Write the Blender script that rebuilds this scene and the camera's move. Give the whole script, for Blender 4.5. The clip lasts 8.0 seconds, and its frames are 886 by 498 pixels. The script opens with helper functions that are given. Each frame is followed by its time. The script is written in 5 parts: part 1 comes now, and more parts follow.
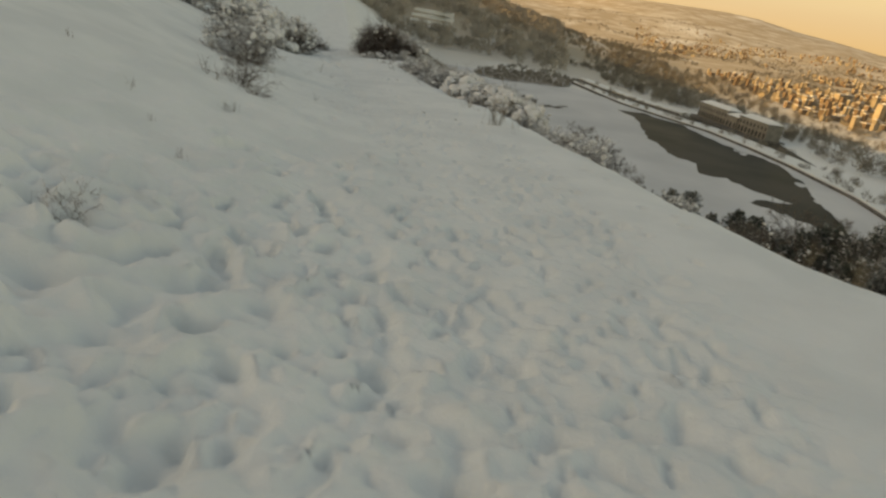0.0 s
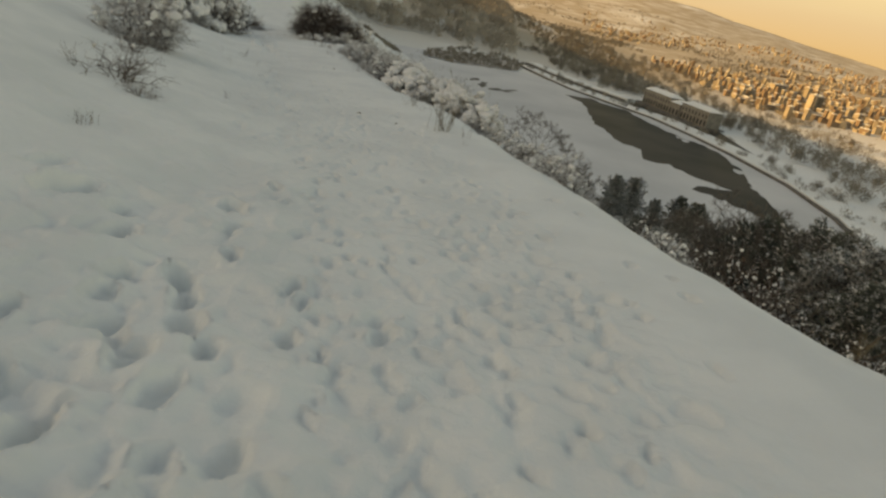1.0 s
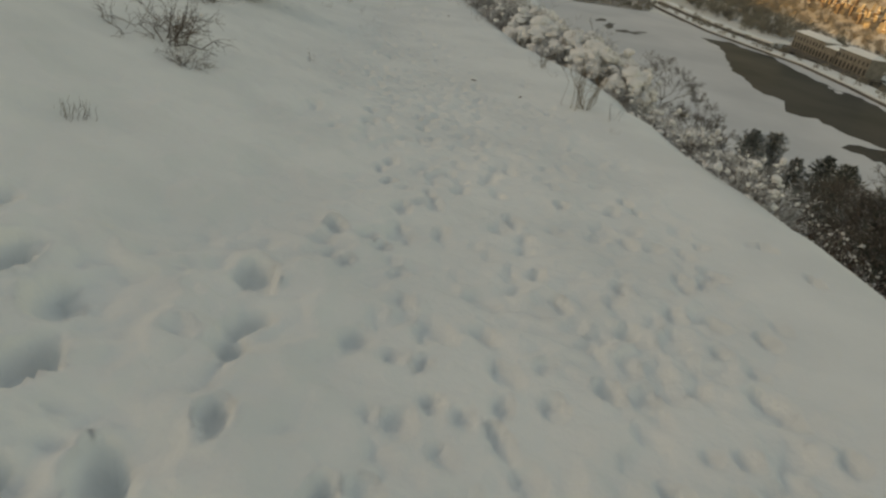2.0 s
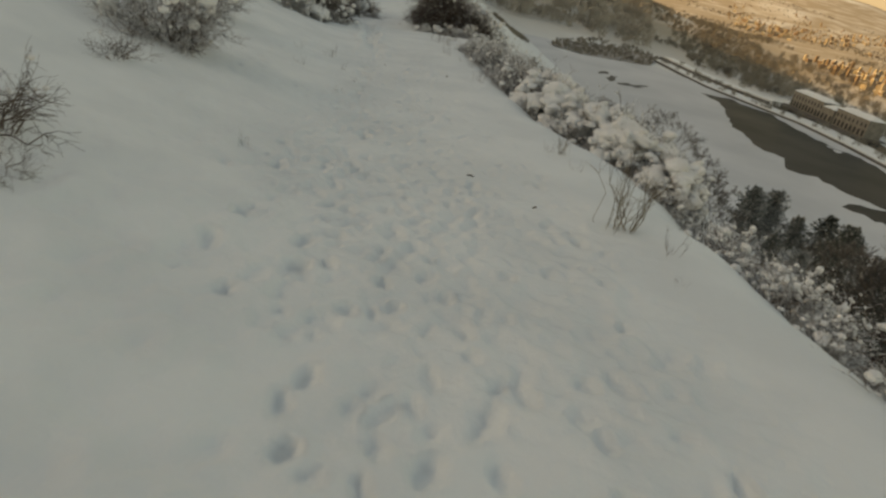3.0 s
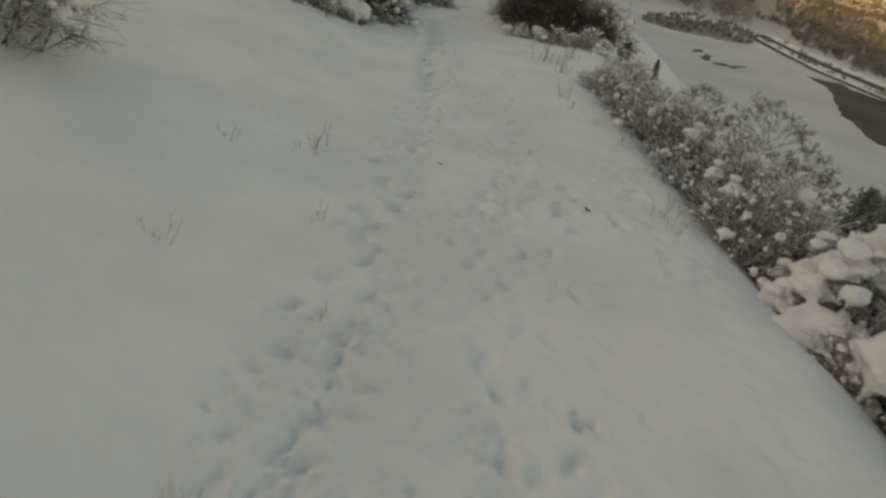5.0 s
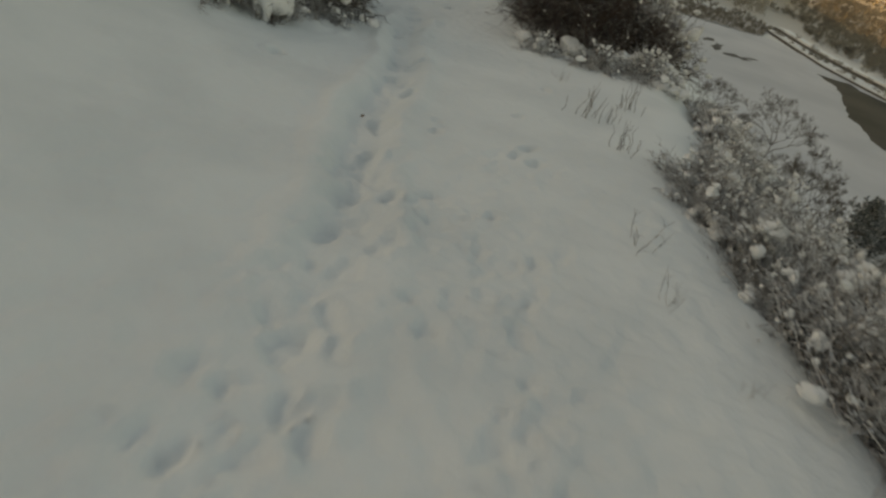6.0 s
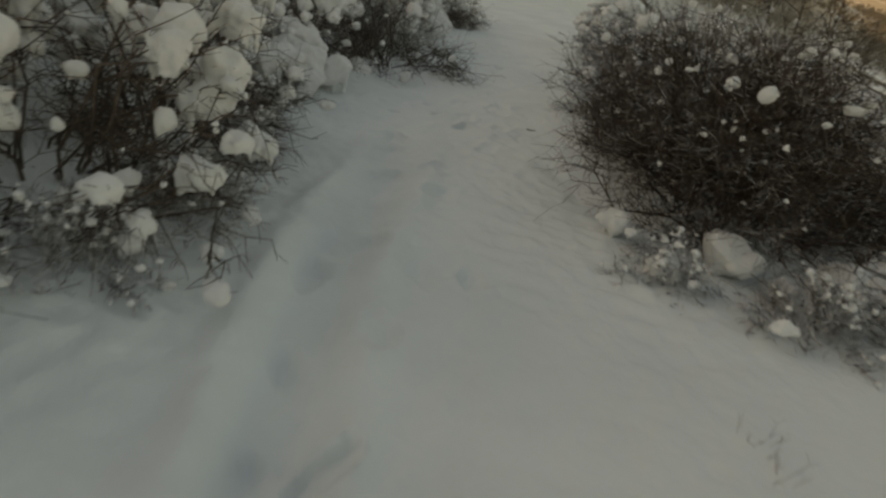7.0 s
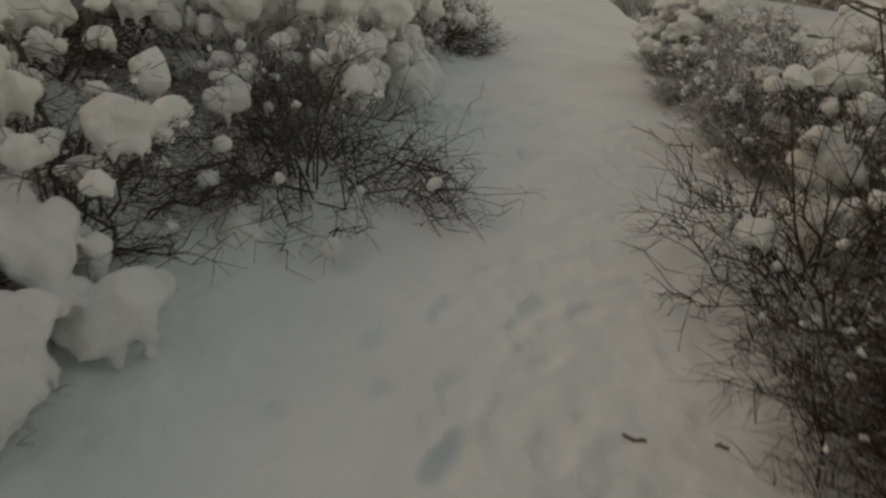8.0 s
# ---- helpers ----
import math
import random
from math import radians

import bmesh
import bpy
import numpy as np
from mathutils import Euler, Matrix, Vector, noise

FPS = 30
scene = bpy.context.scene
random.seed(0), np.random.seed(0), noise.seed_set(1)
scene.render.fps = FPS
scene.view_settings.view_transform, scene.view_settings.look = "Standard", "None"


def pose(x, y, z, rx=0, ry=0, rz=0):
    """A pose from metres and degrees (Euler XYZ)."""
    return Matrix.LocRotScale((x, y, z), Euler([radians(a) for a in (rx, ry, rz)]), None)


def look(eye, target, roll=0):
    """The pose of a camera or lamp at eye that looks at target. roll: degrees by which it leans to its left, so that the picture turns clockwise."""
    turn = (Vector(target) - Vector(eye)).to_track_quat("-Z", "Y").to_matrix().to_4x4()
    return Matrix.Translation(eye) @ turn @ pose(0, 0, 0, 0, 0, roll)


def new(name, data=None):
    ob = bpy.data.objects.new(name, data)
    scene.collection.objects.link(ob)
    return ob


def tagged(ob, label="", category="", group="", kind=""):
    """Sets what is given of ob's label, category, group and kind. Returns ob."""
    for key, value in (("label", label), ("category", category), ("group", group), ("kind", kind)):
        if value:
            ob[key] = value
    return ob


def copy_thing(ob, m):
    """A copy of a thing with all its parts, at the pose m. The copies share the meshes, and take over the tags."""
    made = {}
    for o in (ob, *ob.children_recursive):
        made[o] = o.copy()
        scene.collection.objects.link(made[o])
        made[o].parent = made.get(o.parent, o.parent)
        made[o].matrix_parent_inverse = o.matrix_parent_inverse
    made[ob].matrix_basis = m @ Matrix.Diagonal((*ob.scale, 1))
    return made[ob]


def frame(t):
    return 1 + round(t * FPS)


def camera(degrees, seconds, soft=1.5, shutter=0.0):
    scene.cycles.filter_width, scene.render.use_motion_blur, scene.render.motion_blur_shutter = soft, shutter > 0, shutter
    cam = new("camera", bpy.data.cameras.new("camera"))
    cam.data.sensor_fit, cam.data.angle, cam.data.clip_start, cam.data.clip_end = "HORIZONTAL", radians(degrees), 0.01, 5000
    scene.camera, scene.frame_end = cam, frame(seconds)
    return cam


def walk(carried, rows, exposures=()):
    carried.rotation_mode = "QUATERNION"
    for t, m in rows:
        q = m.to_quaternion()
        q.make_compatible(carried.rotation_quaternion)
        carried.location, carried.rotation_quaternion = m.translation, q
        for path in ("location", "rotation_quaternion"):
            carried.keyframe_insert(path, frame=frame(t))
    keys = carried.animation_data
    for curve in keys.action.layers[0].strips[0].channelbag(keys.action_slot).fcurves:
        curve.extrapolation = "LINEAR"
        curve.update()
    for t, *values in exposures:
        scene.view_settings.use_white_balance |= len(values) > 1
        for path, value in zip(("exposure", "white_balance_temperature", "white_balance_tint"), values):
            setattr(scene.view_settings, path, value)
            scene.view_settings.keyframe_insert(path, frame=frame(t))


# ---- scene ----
# ---- camera and walk ----
cam = camera(71.4, 8.0, soft=2.4, shutter=0.14)
# seconds, x, y, z, yaw, pitch, lean to the left
ROWS = [
    (0, -0.000, -0.000, -0.000, 5.48, -22.33, 8.47),
    (0.1, -0.011, 0.147, 0.005, 7.43, -21.42, 7.51),
    (0.2, -0.021, 0.295, 0.010, 9.07, -20.94, 8.30),
    (0.3, -0.032, 0.442, 0.015, 9.37, -21.65, 9.17),
    (0.4, -0.042, 0.590, 0.020, 7.67, -22.70, 9.40),
    (0.5, -0.053, 0.737, 0.025, 6.02, -22.99, 10.98),
    (0.6, -0.062, 0.919, 0.028, 4.10, -22.72, 10.43),
    (0.7, -0.070, 1.100, 0.031, 3.68, -23.20, 9.34),
    (0.8, -0.079, 1.282, 0.033, 2.64, -24.17, 9.81),
    (0.9, -0.087, 1.463, 0.036, 1.92, -23.94, 9.52),
    (1, -0.096, 1.645, 0.039, 0.14, -23.17, 10.63),
    (1.2, -0.140, 2.015, 0.026, 0.48, -23.41, 9.94),
    (1.5, -0.207, 2.570, 0.006, 4.55, -26.86, 10.99),
    (1.7, -0.309, 3.009, -0.035, 4.85, -27.61, 10.87),
    (1.8, -0.360, 3.229, -0.056, 5.17, -28.63, 12.58),
    (2, -0.462, 3.668, -0.097, 10.20, -29.91, 9.61),
    (2.2, -0.562, 4.099, -0.061, 11.30, -30.80, 12.06),
    (3.3, -1.040, 6.704, -0.278, 10.78, -24.78, 11.23),
    (3.5, -1.181, 7.298, -0.284, 11.85, -24.79, 12.24),
    (3.7, -1.434, 7.936, -0.315, 11.76, -26.25, 13.33),
    (4, -1.813, 8.892, -0.362, 18.35, -28.56, 14.64),
    (4.2, -2.077, 9.552, -0.409, 20.22, -28.03, 13.91),
    (5.3, -3.600, 13.638, -0.609, 16.51, -30.16, 11.42),
    (5.5, -3.885, 14.488, -0.686, 16.97, -29.57, 12.44),
    (5.7, -4.194, 15.448, -0.769, 16.36, -30.05, 14.43),
    (5.8, -4.349, 15.927, -0.810, 15.33, -31.85, 15.88),
    (6, -4.658, 16.887, -0.893, 15.65, -32.21, 16.64),
    (6.1, -4.831, 17.369, -0.915, 15.03, -32.48, 17.97),
    (6.2, -5.004, 17.852, -0.938, 15.07, -31.59, 16.55),
    (6.3, -5.176, 18.334, -0.960, 16.00, -29.74, 12.83),
    (6.5, -5.522, 19.299, -1.005, 18.31, -26.52, 10.84),
    (6.7, -5.918, 20.248, -1.065, 18.20, -29.17, 14.00),
    (7, -6.512, 21.672, -1.154, 20.21, -30.60, 13.94),
    (7.3, -6.963, 22.905, -1.210, 20.68, -31.88, 13.01),
    (7.5, -7.278, 23.686, -1.269, 20.66, -28.96, 8.89),
    (7.8, -7.817, 24.745, -1.341, 22.86, -31.81, 6.76),
    (8, -8.040, 25.380, -1.340, 23.28, -32.66, 8.62),
]
walk(cam, [(t, pose(x, y, z, 90 + pitch, 0, yaw) @ pose(0, 0, 0, 0, 0, lean)) for t, x, y, z, yaw, pitch, lean in ROWS],
     exposures=((0.0, 0.92, 11600, 14), (4.0, 0.88, 11700, 15), (5.5, 0.84, 11600, 16), (6.0, 0.76, 11700, 13), (6.5, 0.79, 11900, 15), (7.0, 0.70, 12100, 14), (7.5, 0.63, 12500, 18), (8.0, 0.74, 12800, 19)))

# ---- daylight ----
SUN_ELEVATION, SUN_AZIMUTH = 16.0, 255.0       # compass turn from +y towards +x
world = bpy.data.worlds.new("winter_sky")
scene.world = world
world.use_nodes = True
wn = world.node_tree.nodes
sky = wn.new("ShaderNodeTexSky")
sky.sky_type = "NISHITA"
sky.sun_disc = False
sky.sun_elevation = radians(SUN_ELEVATION)
sky.sun_rotation = radians(SUN_AZIMUTH)
sky.air_density, sky.dust_density, sky.ozone_density = 1.2, 1.4, 0.8
wn["Background"].inputs["Strength"].default_value = 0.1
world.node_tree.links.new(sky.outputs["Color"], wn["Background"].inputs["Color"])
sun = bpy.data.lights.new("sun", "SUN")
sun.energy, sun.angle, sun.color = 2.8, radians(0.6), (1.0, 0.68, 0.31)
sun_dir = Vector((math.sin(radians(SUN_AZIMUTH)) * math.cos(radians(SUN_ELEVATION)),
                  math.cos(radians(SUN_AZIMUTH)) * math.cos(radians(SUN_ELEVATION)), math.sin(radians(SUN_ELEVATION))))
new("sun", sun).matrix_world = look(sun_dir * 100, (0, 0, 0))


# ---- materials ----
def material(name, color, rough=0.8, second=None, scale=6.0, bump=0.0, bump_scale=40.0, spec=0.3, metal=0.0, detail=6.0,
             low=0.4, high=0.62, vary=0.0):
    """Noise between two colours, a finer grain on top, and fine relief."""
    m = bpy.data.materials.new(name)
    m.use_nodes = True
    n, l = m.node_tree.nodes, m.node_tree.links
    b = n["Principled BSDF"]
    b.inputs["Roughness"].default_value = rough
    b.inputs["Specular IOR Level"].default_value = spec
    b.inputs["Metallic"].default_value = metal
    co = n.new("ShaderNodeNewGeometry")
    big = n.new("ShaderNodeTexNoise")
    big.inputs["Scale"].default_value, big.inputs["Detail"].default_value = scale, detail
    l.new(co.outputs["Position"], big.inputs["Vector"])
    ramp = n.new("ShaderNodeMapRange")
    ramp.inputs["From Min"].default_value, ramp.inputs["From Max"].default_value = low, high
    l.new(big.outputs["Fac"], ramp.inputs["Value"])
    mix = n.new("ShaderNodeMix")
    mix.data_type = "RGBA"
    mix.inputs["A"].default_value = (*color, 1)
    mix.inputs["B"].default_value = (*(second or [c * 0.75 for c in color]), 1)
    l.new(ramp.outputs["Result"], mix.inputs["Factor"])
    out = mix.outputs["Result"]
    if vary:
        info = n.new("ShaderNodeObjectInfo")
        hsv = n.new("ShaderNodeHueSaturation")
        mr = n.new("ShaderNodeMapRange")
        mr.inputs["To Min"].default_value, mr.inputs["To Max"].default_value = 1 - vary, 1 + vary
        l.new(info.outputs["Random"], mr.inputs["Value"])
        l.new(mr.outputs["Result"], hsv.inputs["Value"])
        l.new(out, hsv.inputs["Color"])
        out = hsv.outputs["Color"]
    l.new(out, b.inputs["Base Color"])
    if bump:
        fine = n.new("ShaderNodeTexNoise")
        fine.inputs["Scale"].default_value, fine.inputs["Detail"].default_value = bump_scale, 8.0
        l.new(co.outputs["Position"], fine.inputs["Vector"])
        bn = n.new("ShaderNodeBump")
        bn.inputs["Strength"].default_value, bn.inputs["Distance"].default_value = bump, 0.02
        l.new(fine.outputs["Fac"], bn.inputs["Height"])
        l.new(bn.outputs["Normal"], b.inputs["Normal"])
    return m


SNOW = material("snow", (0.792, 0.825, 0.822), 0.75, (0.725, 0.762, 0.765), 1.2, 0.35, 30, 0.2)
SNOW_CLUMP = material("settled_snow", (0.80, 0.80, 0.785), 0.8, (0.72, 0.72, 0.71), 5.0, 0.45, 45, 0.2)
TWIG = material("twig_bark", (0.095, 0.072, 0.058), 0.85, (0.17, 0.132, 0.105), 9.0, 0.3, 120)
RED_TWIG = material("reddish_twig_bark", (0.060, 0.042, 0.033), 0.85, (0.12, 0.084, 0.063), 9.0, 0.3, 120)


def frosted(mat, name, steep, patch):
    """The same bark with a crust of snow where it faces up; steep: how far up it must face, patch: how much of it is bare."""
    m = mat.copy()
    m.name = name
    n, l = m.node_tree.nodes, m.node_tree.links
    b = n["Principled BSDF"]
    base = b.inputs["Base Color"].links[0].from_socket
    geo = n["Geometry"]
    sep = n.new("ShaderNodeSeparateXYZ")
    l.new(geo.outputs["Normal"], sep.inputs["Vector"])
    up = n.new("ShaderNodeMapRange")
    up.inputs["From Min"].default_value, up.inputs["From Max"].default_value = steep, steep + 0.25
    l.new(sep.outputs["Z"], up.inputs["Value"])
    no = n.new("ShaderNodeTexNoise")
    no.inputs["Scale"].default_value, no.inputs["Detail"].default_value = 7.0, 4.0
    l.new(geo.outputs["Position"], no.inputs["Vector"])
    mr = n.new("ShaderNodeMapRange")
    mr.inputs["From Min"].default_value, mr.inputs["From Max"].default_value = patch, patch + 0.12
    l.new(no.outputs["Fac"], mr.inputs["Value"])
    mul = n.new("ShaderNodeMath")
    mul.operation = "MULTIPLY"
    l.new(up.outputs["Result"], mul.inputs[0])
    l.new(mr.outputs["Result"], mul.inputs[1])
    mix = n.new("ShaderNodeMix")
    mix.data_type = "RGBA"
    l.new(mul.outputs["Value"], mix.inputs["Factor"])
    l.new(base, mix.inputs["A"])
    mix.inputs["B"].default_value = (0.78, 0.79, 0.80, 1)
    l.new(mix.outputs["Result"], b.inputs["Base Color"])
    return m


FROST_TWIG = frosted(TWIG, "snow_crusted_twig", -0.15, 0.34)
FROST_RED = frosted(RED_TWIG, "lightly_frosted_twig", 0.45, 0.48)
BARK = material("bark", (0.13, 0.108, 0.09), 0.9, (0.20, 0.172, 0.145), 4.0, 0.5, 30)
NEEDLE = frosted(material("pine_needles", (0.085, 0.098, 0.075), 0.75, (0.14, 0.148, 0.12), 1.5), "frosted_pine_needles", 0.35, 0.44)
STRAW = material("dry_stalk", (0.16, 0.12, 0.075), 0.85, (0.24, 0.19, 0.12), 15.0)
ICE = material("snowy_lake_ice", (0.60, 0.615, 0.63), 0.6, (0.50, 0.52, 0.54), 0.02, 0.1, 1.0, 0.3)
WATER = material("open_water", (0.030, 0.032, 0.030), 0.32, (0.055, 0.053, 0.050), 0.03, 0.15, 0.6, 0.06)
WATER.node_tree.nodes["Principled BSDF"].inputs["IOR"].default_value = 1.12
SCRUB = frosted(material("bare_scrub", (0.17, 0.148, 0.125), 0.9, (0.25, 0.222, 0.188), 0.15, 0.0, 1.0), "snow_dusted_scrub", 0.5, 0.5)
# Far woods: valley haze is mixed into both colours, more on the hill.
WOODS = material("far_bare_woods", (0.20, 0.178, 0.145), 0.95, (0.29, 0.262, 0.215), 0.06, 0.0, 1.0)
HAZY_RIMED_WOODS = material("hazy_rimed_hill_woods", (0.30, 0.275, 0.235), 0.95, (0.42, 0.39, 0.34), 0.03, 0.0, 1.0)
STONE = material("pale_plaster", (0.275, 0.26, 0.23), 0.85, (0.205, 0.195, 0.172), 0.4, 0.2, 4.0)
DARK = material("shadowed_glass", (0.03, 0.03, 0.03), 0.3, (0.05, 0.045, 0.04), 1.0)
CONCRETE = material("wet_concrete", (0.10, 0.094, 0.085), 0.85, (0.16, 0.152, 0.138), 0.2, 0.2, 3.0)
FLATS = material("apartment_render", (0.34, 0.30, 0.235), 0.85, (0.25, 0.22, 0.175), 0.05, 0.0, 1.0, vary=0.35)
FLATS_RED = material("brick_apartment_wall", (0.25, 0.185, 0.135), 0.85, (0.20, 0.155, 0.115), 0.05, 0.0, 1.0, vary=0.25)


# ---- shape of the land ----
def lattice(i, j, seed):
    h = (i * 374761393 + j * 668265263 + seed * 974711) & 0x7FFFFFFF
    h = ((h ^ (h >> 13)) * 1274126177) & 0x7FFFFFFF
    return ((h ^ (h >> 16)) & 0xFFFF) / 65535.0


def grain(x, y, seed=0, octaves=3):
    """Smooth noise between -1 and 1, on arrays."""
    x, y = np.asarray(x, float), np.asarray(y, float)
    total, amp, norm = 0.0, 1.0, 0.0
    for o in range(octaves):
        fx, fy = np.floor(x), np.floor(y)
        i, j = fx.astype(np.int64), fy.astype(np.int64)
        a, b = x - fx, y - fy
        a, b = a * a * (3 - 2 * a), b * b * (3 - 2 * b)
        top = lattice(i, j, seed + o) * (1 - a) + lattice(i + 1, j, seed + o) * a
        bot = lattice(i, j + 1, seed + o) * (1 - a) + lattice(i + 1, j + 1, seed + o) * a
        total = total + amp * (2 * (top * (1 - b) + bot * b) - 1)
        norm += amp
        x, y, amp = x * 2.03 + 17.1, y * 2.03 + 9.7, amp * 0.5
    return total / norm


def soft(v, k):
    """A ramp with a rounded foot of width k."""
    v = np.asarray(v, float) / k
    return k * np.where(v > 30, v, np.log1p(np.exp(np.minimum(v, 30))))


PATH_Y = [-10, 0, 3.7, 7.3, 8.9, 13.6, 16.9, 19.3, 21.7, 25.4, 31, 40, 480, 6000]
PATH_X = [0.3, 0.0, -0.46, -1.18, -1.8, -3.6, -4.66, -5.5, -6.5, -8.04, -10.3, -13.6, -155, -1800]
LIP_Y = [-60, 0, 4.7, 5.5, 6.4, 8, 9, 10, 11.1, 12.6, 14, 15.5, 17.4, 18, 19.5, 21.3, 22, 23.5, 24.5, 26, 28, 32, 40, 480, 6000]
LIP_X = [14, 5.0, 2.95, 2.4, 1.85, 1.2, 0.75, 0.42, 0.02, -0.5, -1.35, -2.2, -2.75, -3.0, -3.6, -4.3, -4.45, -4.4, -4.7, -5.0, -5.6, -7.3, -11.0, -150, -1795]
FLOOR = -50.6


def centre(y):
    return np.interp(y, PATH_Y, PATH_X)


def lip(y):
    y = np.asarray(y, float)
    ragged = np.clip((y + 5) / 5, 0, 1) * np.clip((60 - y) / 20, 0, 1) * 0.16 * grain(y / 0.7, y * 0 + 0.5, 27, 3)
    return np.interp(y, LIP_Y, LIP_X) - centre(y) + ragged


def level(y):
    """Height of the path's middle."""
    x, yy = centre(y), np.clip(y, -10, 34)
    x = np.clip(x, -11.4, 1)
    near = -1.52 + 0.0449 * x - 0.0427 * yy - 0.003 * x * x + 0.0003 * yy * yy
    return near - 0.10 * soft(np.asarray(y, float) - 34, 1.5) * (np.asarray(y) < 60) - 2.6 * (np.asarray(y) >= 60)


def land(x, y):
    """Height of the ground, without the small forms of the snow."""
    x, y = np.asarray(x, float), np.asarray(y, float)
    c = centre(y)
    u = x - c
    side = np.clip(0.0449 - 0.006 * np.clip(c, -11, 0), 0, 0.12)
    z = level(y) + side * np.clip(u, -3, 3)
    z = z + 0.27 * soft(-u - np.interp(y, [14, 20], [0.8, 1.3]), 0.4) + 0.20 * soft(-u - 7, 2.0)
    z = z - 0.85 * soft(u - lip(y) - 0.05, 0.16) + 0.30 * soft(u - lip(y) - 4, 1.5)
    z = z + np.clip((-u - 2) / 6, 0, 1) * 0.25 * grain(x / 2.6, y / 2.6, 5)
    z = z + np.clip((u - lip(y) - 1) / 10, 0, 1) * 1.2 * grain(x / 7, y / 7, 8)
    top = 89 + 32 * np.clip((y - 50) / 150, 0, 1) + 5 * grain(x / 90, y / 90, 3)
    z = np.where(z > top - 20, top - soft(top - z, 6), z)
    valley = FLOOR + 0 * x
    far = np.hypot(x, y)
    az = np.degrees(np.arctan2(x, y))
    ridge = np.interp(az, [-60, -25, -8, 0, 9, 14, 17, 20, 23, 26, 29, 32, 50, 90], [2.5, 2.2, 1.3, 1.5, 1.8, 1.8, 1.55, 1.0, 0.55, 0.1, -0.35, -0.6, -0.6, -0.6])
    rise = np.clip((far - 1500) / 2300, 0, 1) ** 1.4
    valley = valley + rise * (50 + np.tan(np.radians(ridge)) * 3800)
    valley = valley + np.clip((far - 1100) / 900, 0, 1) * (20 * grain(x / 420, y / 420, 11) + 9 * np.abs(grain(x / 150, y / 150, 13)))
    crest = 50 + 2300 * np.tan(np.radians(np.interp(az, [-60, 0, 8, 12, 14, 17, 20, 24, 27, 31, 40], [0.2, 0.3, 0.45, 0.4, 0.3, -0.15, -0.45, -0.3, -0.75, -1.2, -1.2])))
    valley = np.maximum(valley, FLOOR + crest * np.exp(-((far - 2300 - 160 * grain(x / 500, y / 500, 15, 2)) / 330) ** 2) + 7 * grain(x / 120, y / 120, 17, 2) * np.clip((far - 1500) / 500, 0, 1))
    valley = valley + np.maximum(0, 70 * np.exp(-((x + 230) / 300) ** 2 - ((y - 960) / 330) ** 2) - 7)
    return np.maximum(z, valley) + np.where(np.abs(z - valley) < 6, (6 - np.abs(z - valley)) ** 2 / 24, 0)


def ground_at(x, y):
    return float(land(x, y))


# footprints: middle of the boot mark in plan, and half its length
STEPS = [(-5.71, 18.49, 0.05), (-5.62, 18.54, 0.045), (-5.53, 18.47, 0.05), (-6.0, 19.54, 0.125), (-5.82, 19.69, 0.095), (-5.68, 19.93, 0.066), (-6.42, 20.72, 0.126),
         (-6.97, 21.95, 0.107), (-7.14, 22.78, 0.122), (-6.11, 20.95, 0.064), (-5.59, 19.27, 0.056), (-5.57, 19.45, 0.05), (-5.32, 20.93, 0.081), (-5.31, 18.9, 0.045),
         (-5.34, 18.4, 0.045), (-4.63, 18.53, 0.045), (-4.49, 18.75, 0.04), (-5.29, 18.18, 0.059), (-5.16, 17.93, 0.05), (-6.65, 21.6, 0.099)]
HOLES_NEAR = [(-1.45, 2.67, 0.156), (-1.54, 3.01, 0.106), (-0.92, 3.17, 0.115), (-1.37, 3.21, 0.136), (-1.12, 3.6, 0.102), (-1.34, 3.8, 0.14),
              (-1.93, 3.84, 0.101), (-1.09, 3.96, 0.108), (-1.6, 3.99, 0.118), (-1.26, 4.18, 0.119), (-1.39, 4.42, 0.14), (-0.34, 4.43, 0.104),
              (-1.8, 4.46, 0.102)]
HOLES_FAR = [(-1.51, 4.61, 0.143), (-2.0, 4.84, 0.137), (-2.16, 5.15, 0.133), (-2.53, 5.18, 0.193), (-1.52, 5.42, 0.115), (-2.85, 5.5, 0.149),
             (-1.66, 5.77, 0.12), (-2.17, 8.56, 0.115), (-3.23, 16.55, 0.111), (-3.71, 16.92, 0.108), (-5.0, 16.93, 0.103), (-6.04, 19.58, 0.134),
             (-6.51, 20.81, 0.113), (-7.84, 21.32, 0.113), (-7.06, 22.49, 0.109), (-7.55, 23.13, 0.108), (-9.27, 29.53, 0.108)]
PRINTS_NEAR_A = [(-0.51, 2.79, 0.083), (-0.12, 3.15, 0.055), (0.53, 3.24, 0.057), (-0.72, 3.33, 0.092), (0.78, 3.35, 0.08), (-1.69, 3.45, 0.09),
                 (1.05, 3.46, 0.071), (-1.49, 3.95, 0.092), (-0.5, 3.96, 0.054), (-0.49, 4.05, 0.062), (-0.58, 4.1, 0.056), (0.06, 4.14, 0.056),
                 (-0.78, 4.22, 0.084), (-1.74, 4.26, 0.09), (-0.15, 4.52, 0.047), (-0.81, 4.59, 0.093), (-0.91, 4.76, 0.085), (0.89, 4.78, 0.06),
                 (0.81, 4.89, 0.047), (-1.33, 4.92, 0.086), (0.76, 5.0, 0.037), (1.2, 5.08, 0.052), (-0.81, 5.2, 0.059), (0.66, 5.22, 0.036),
                 (-1.47, 5.25, 0.097), (1.15, 5.26, 0.041)]
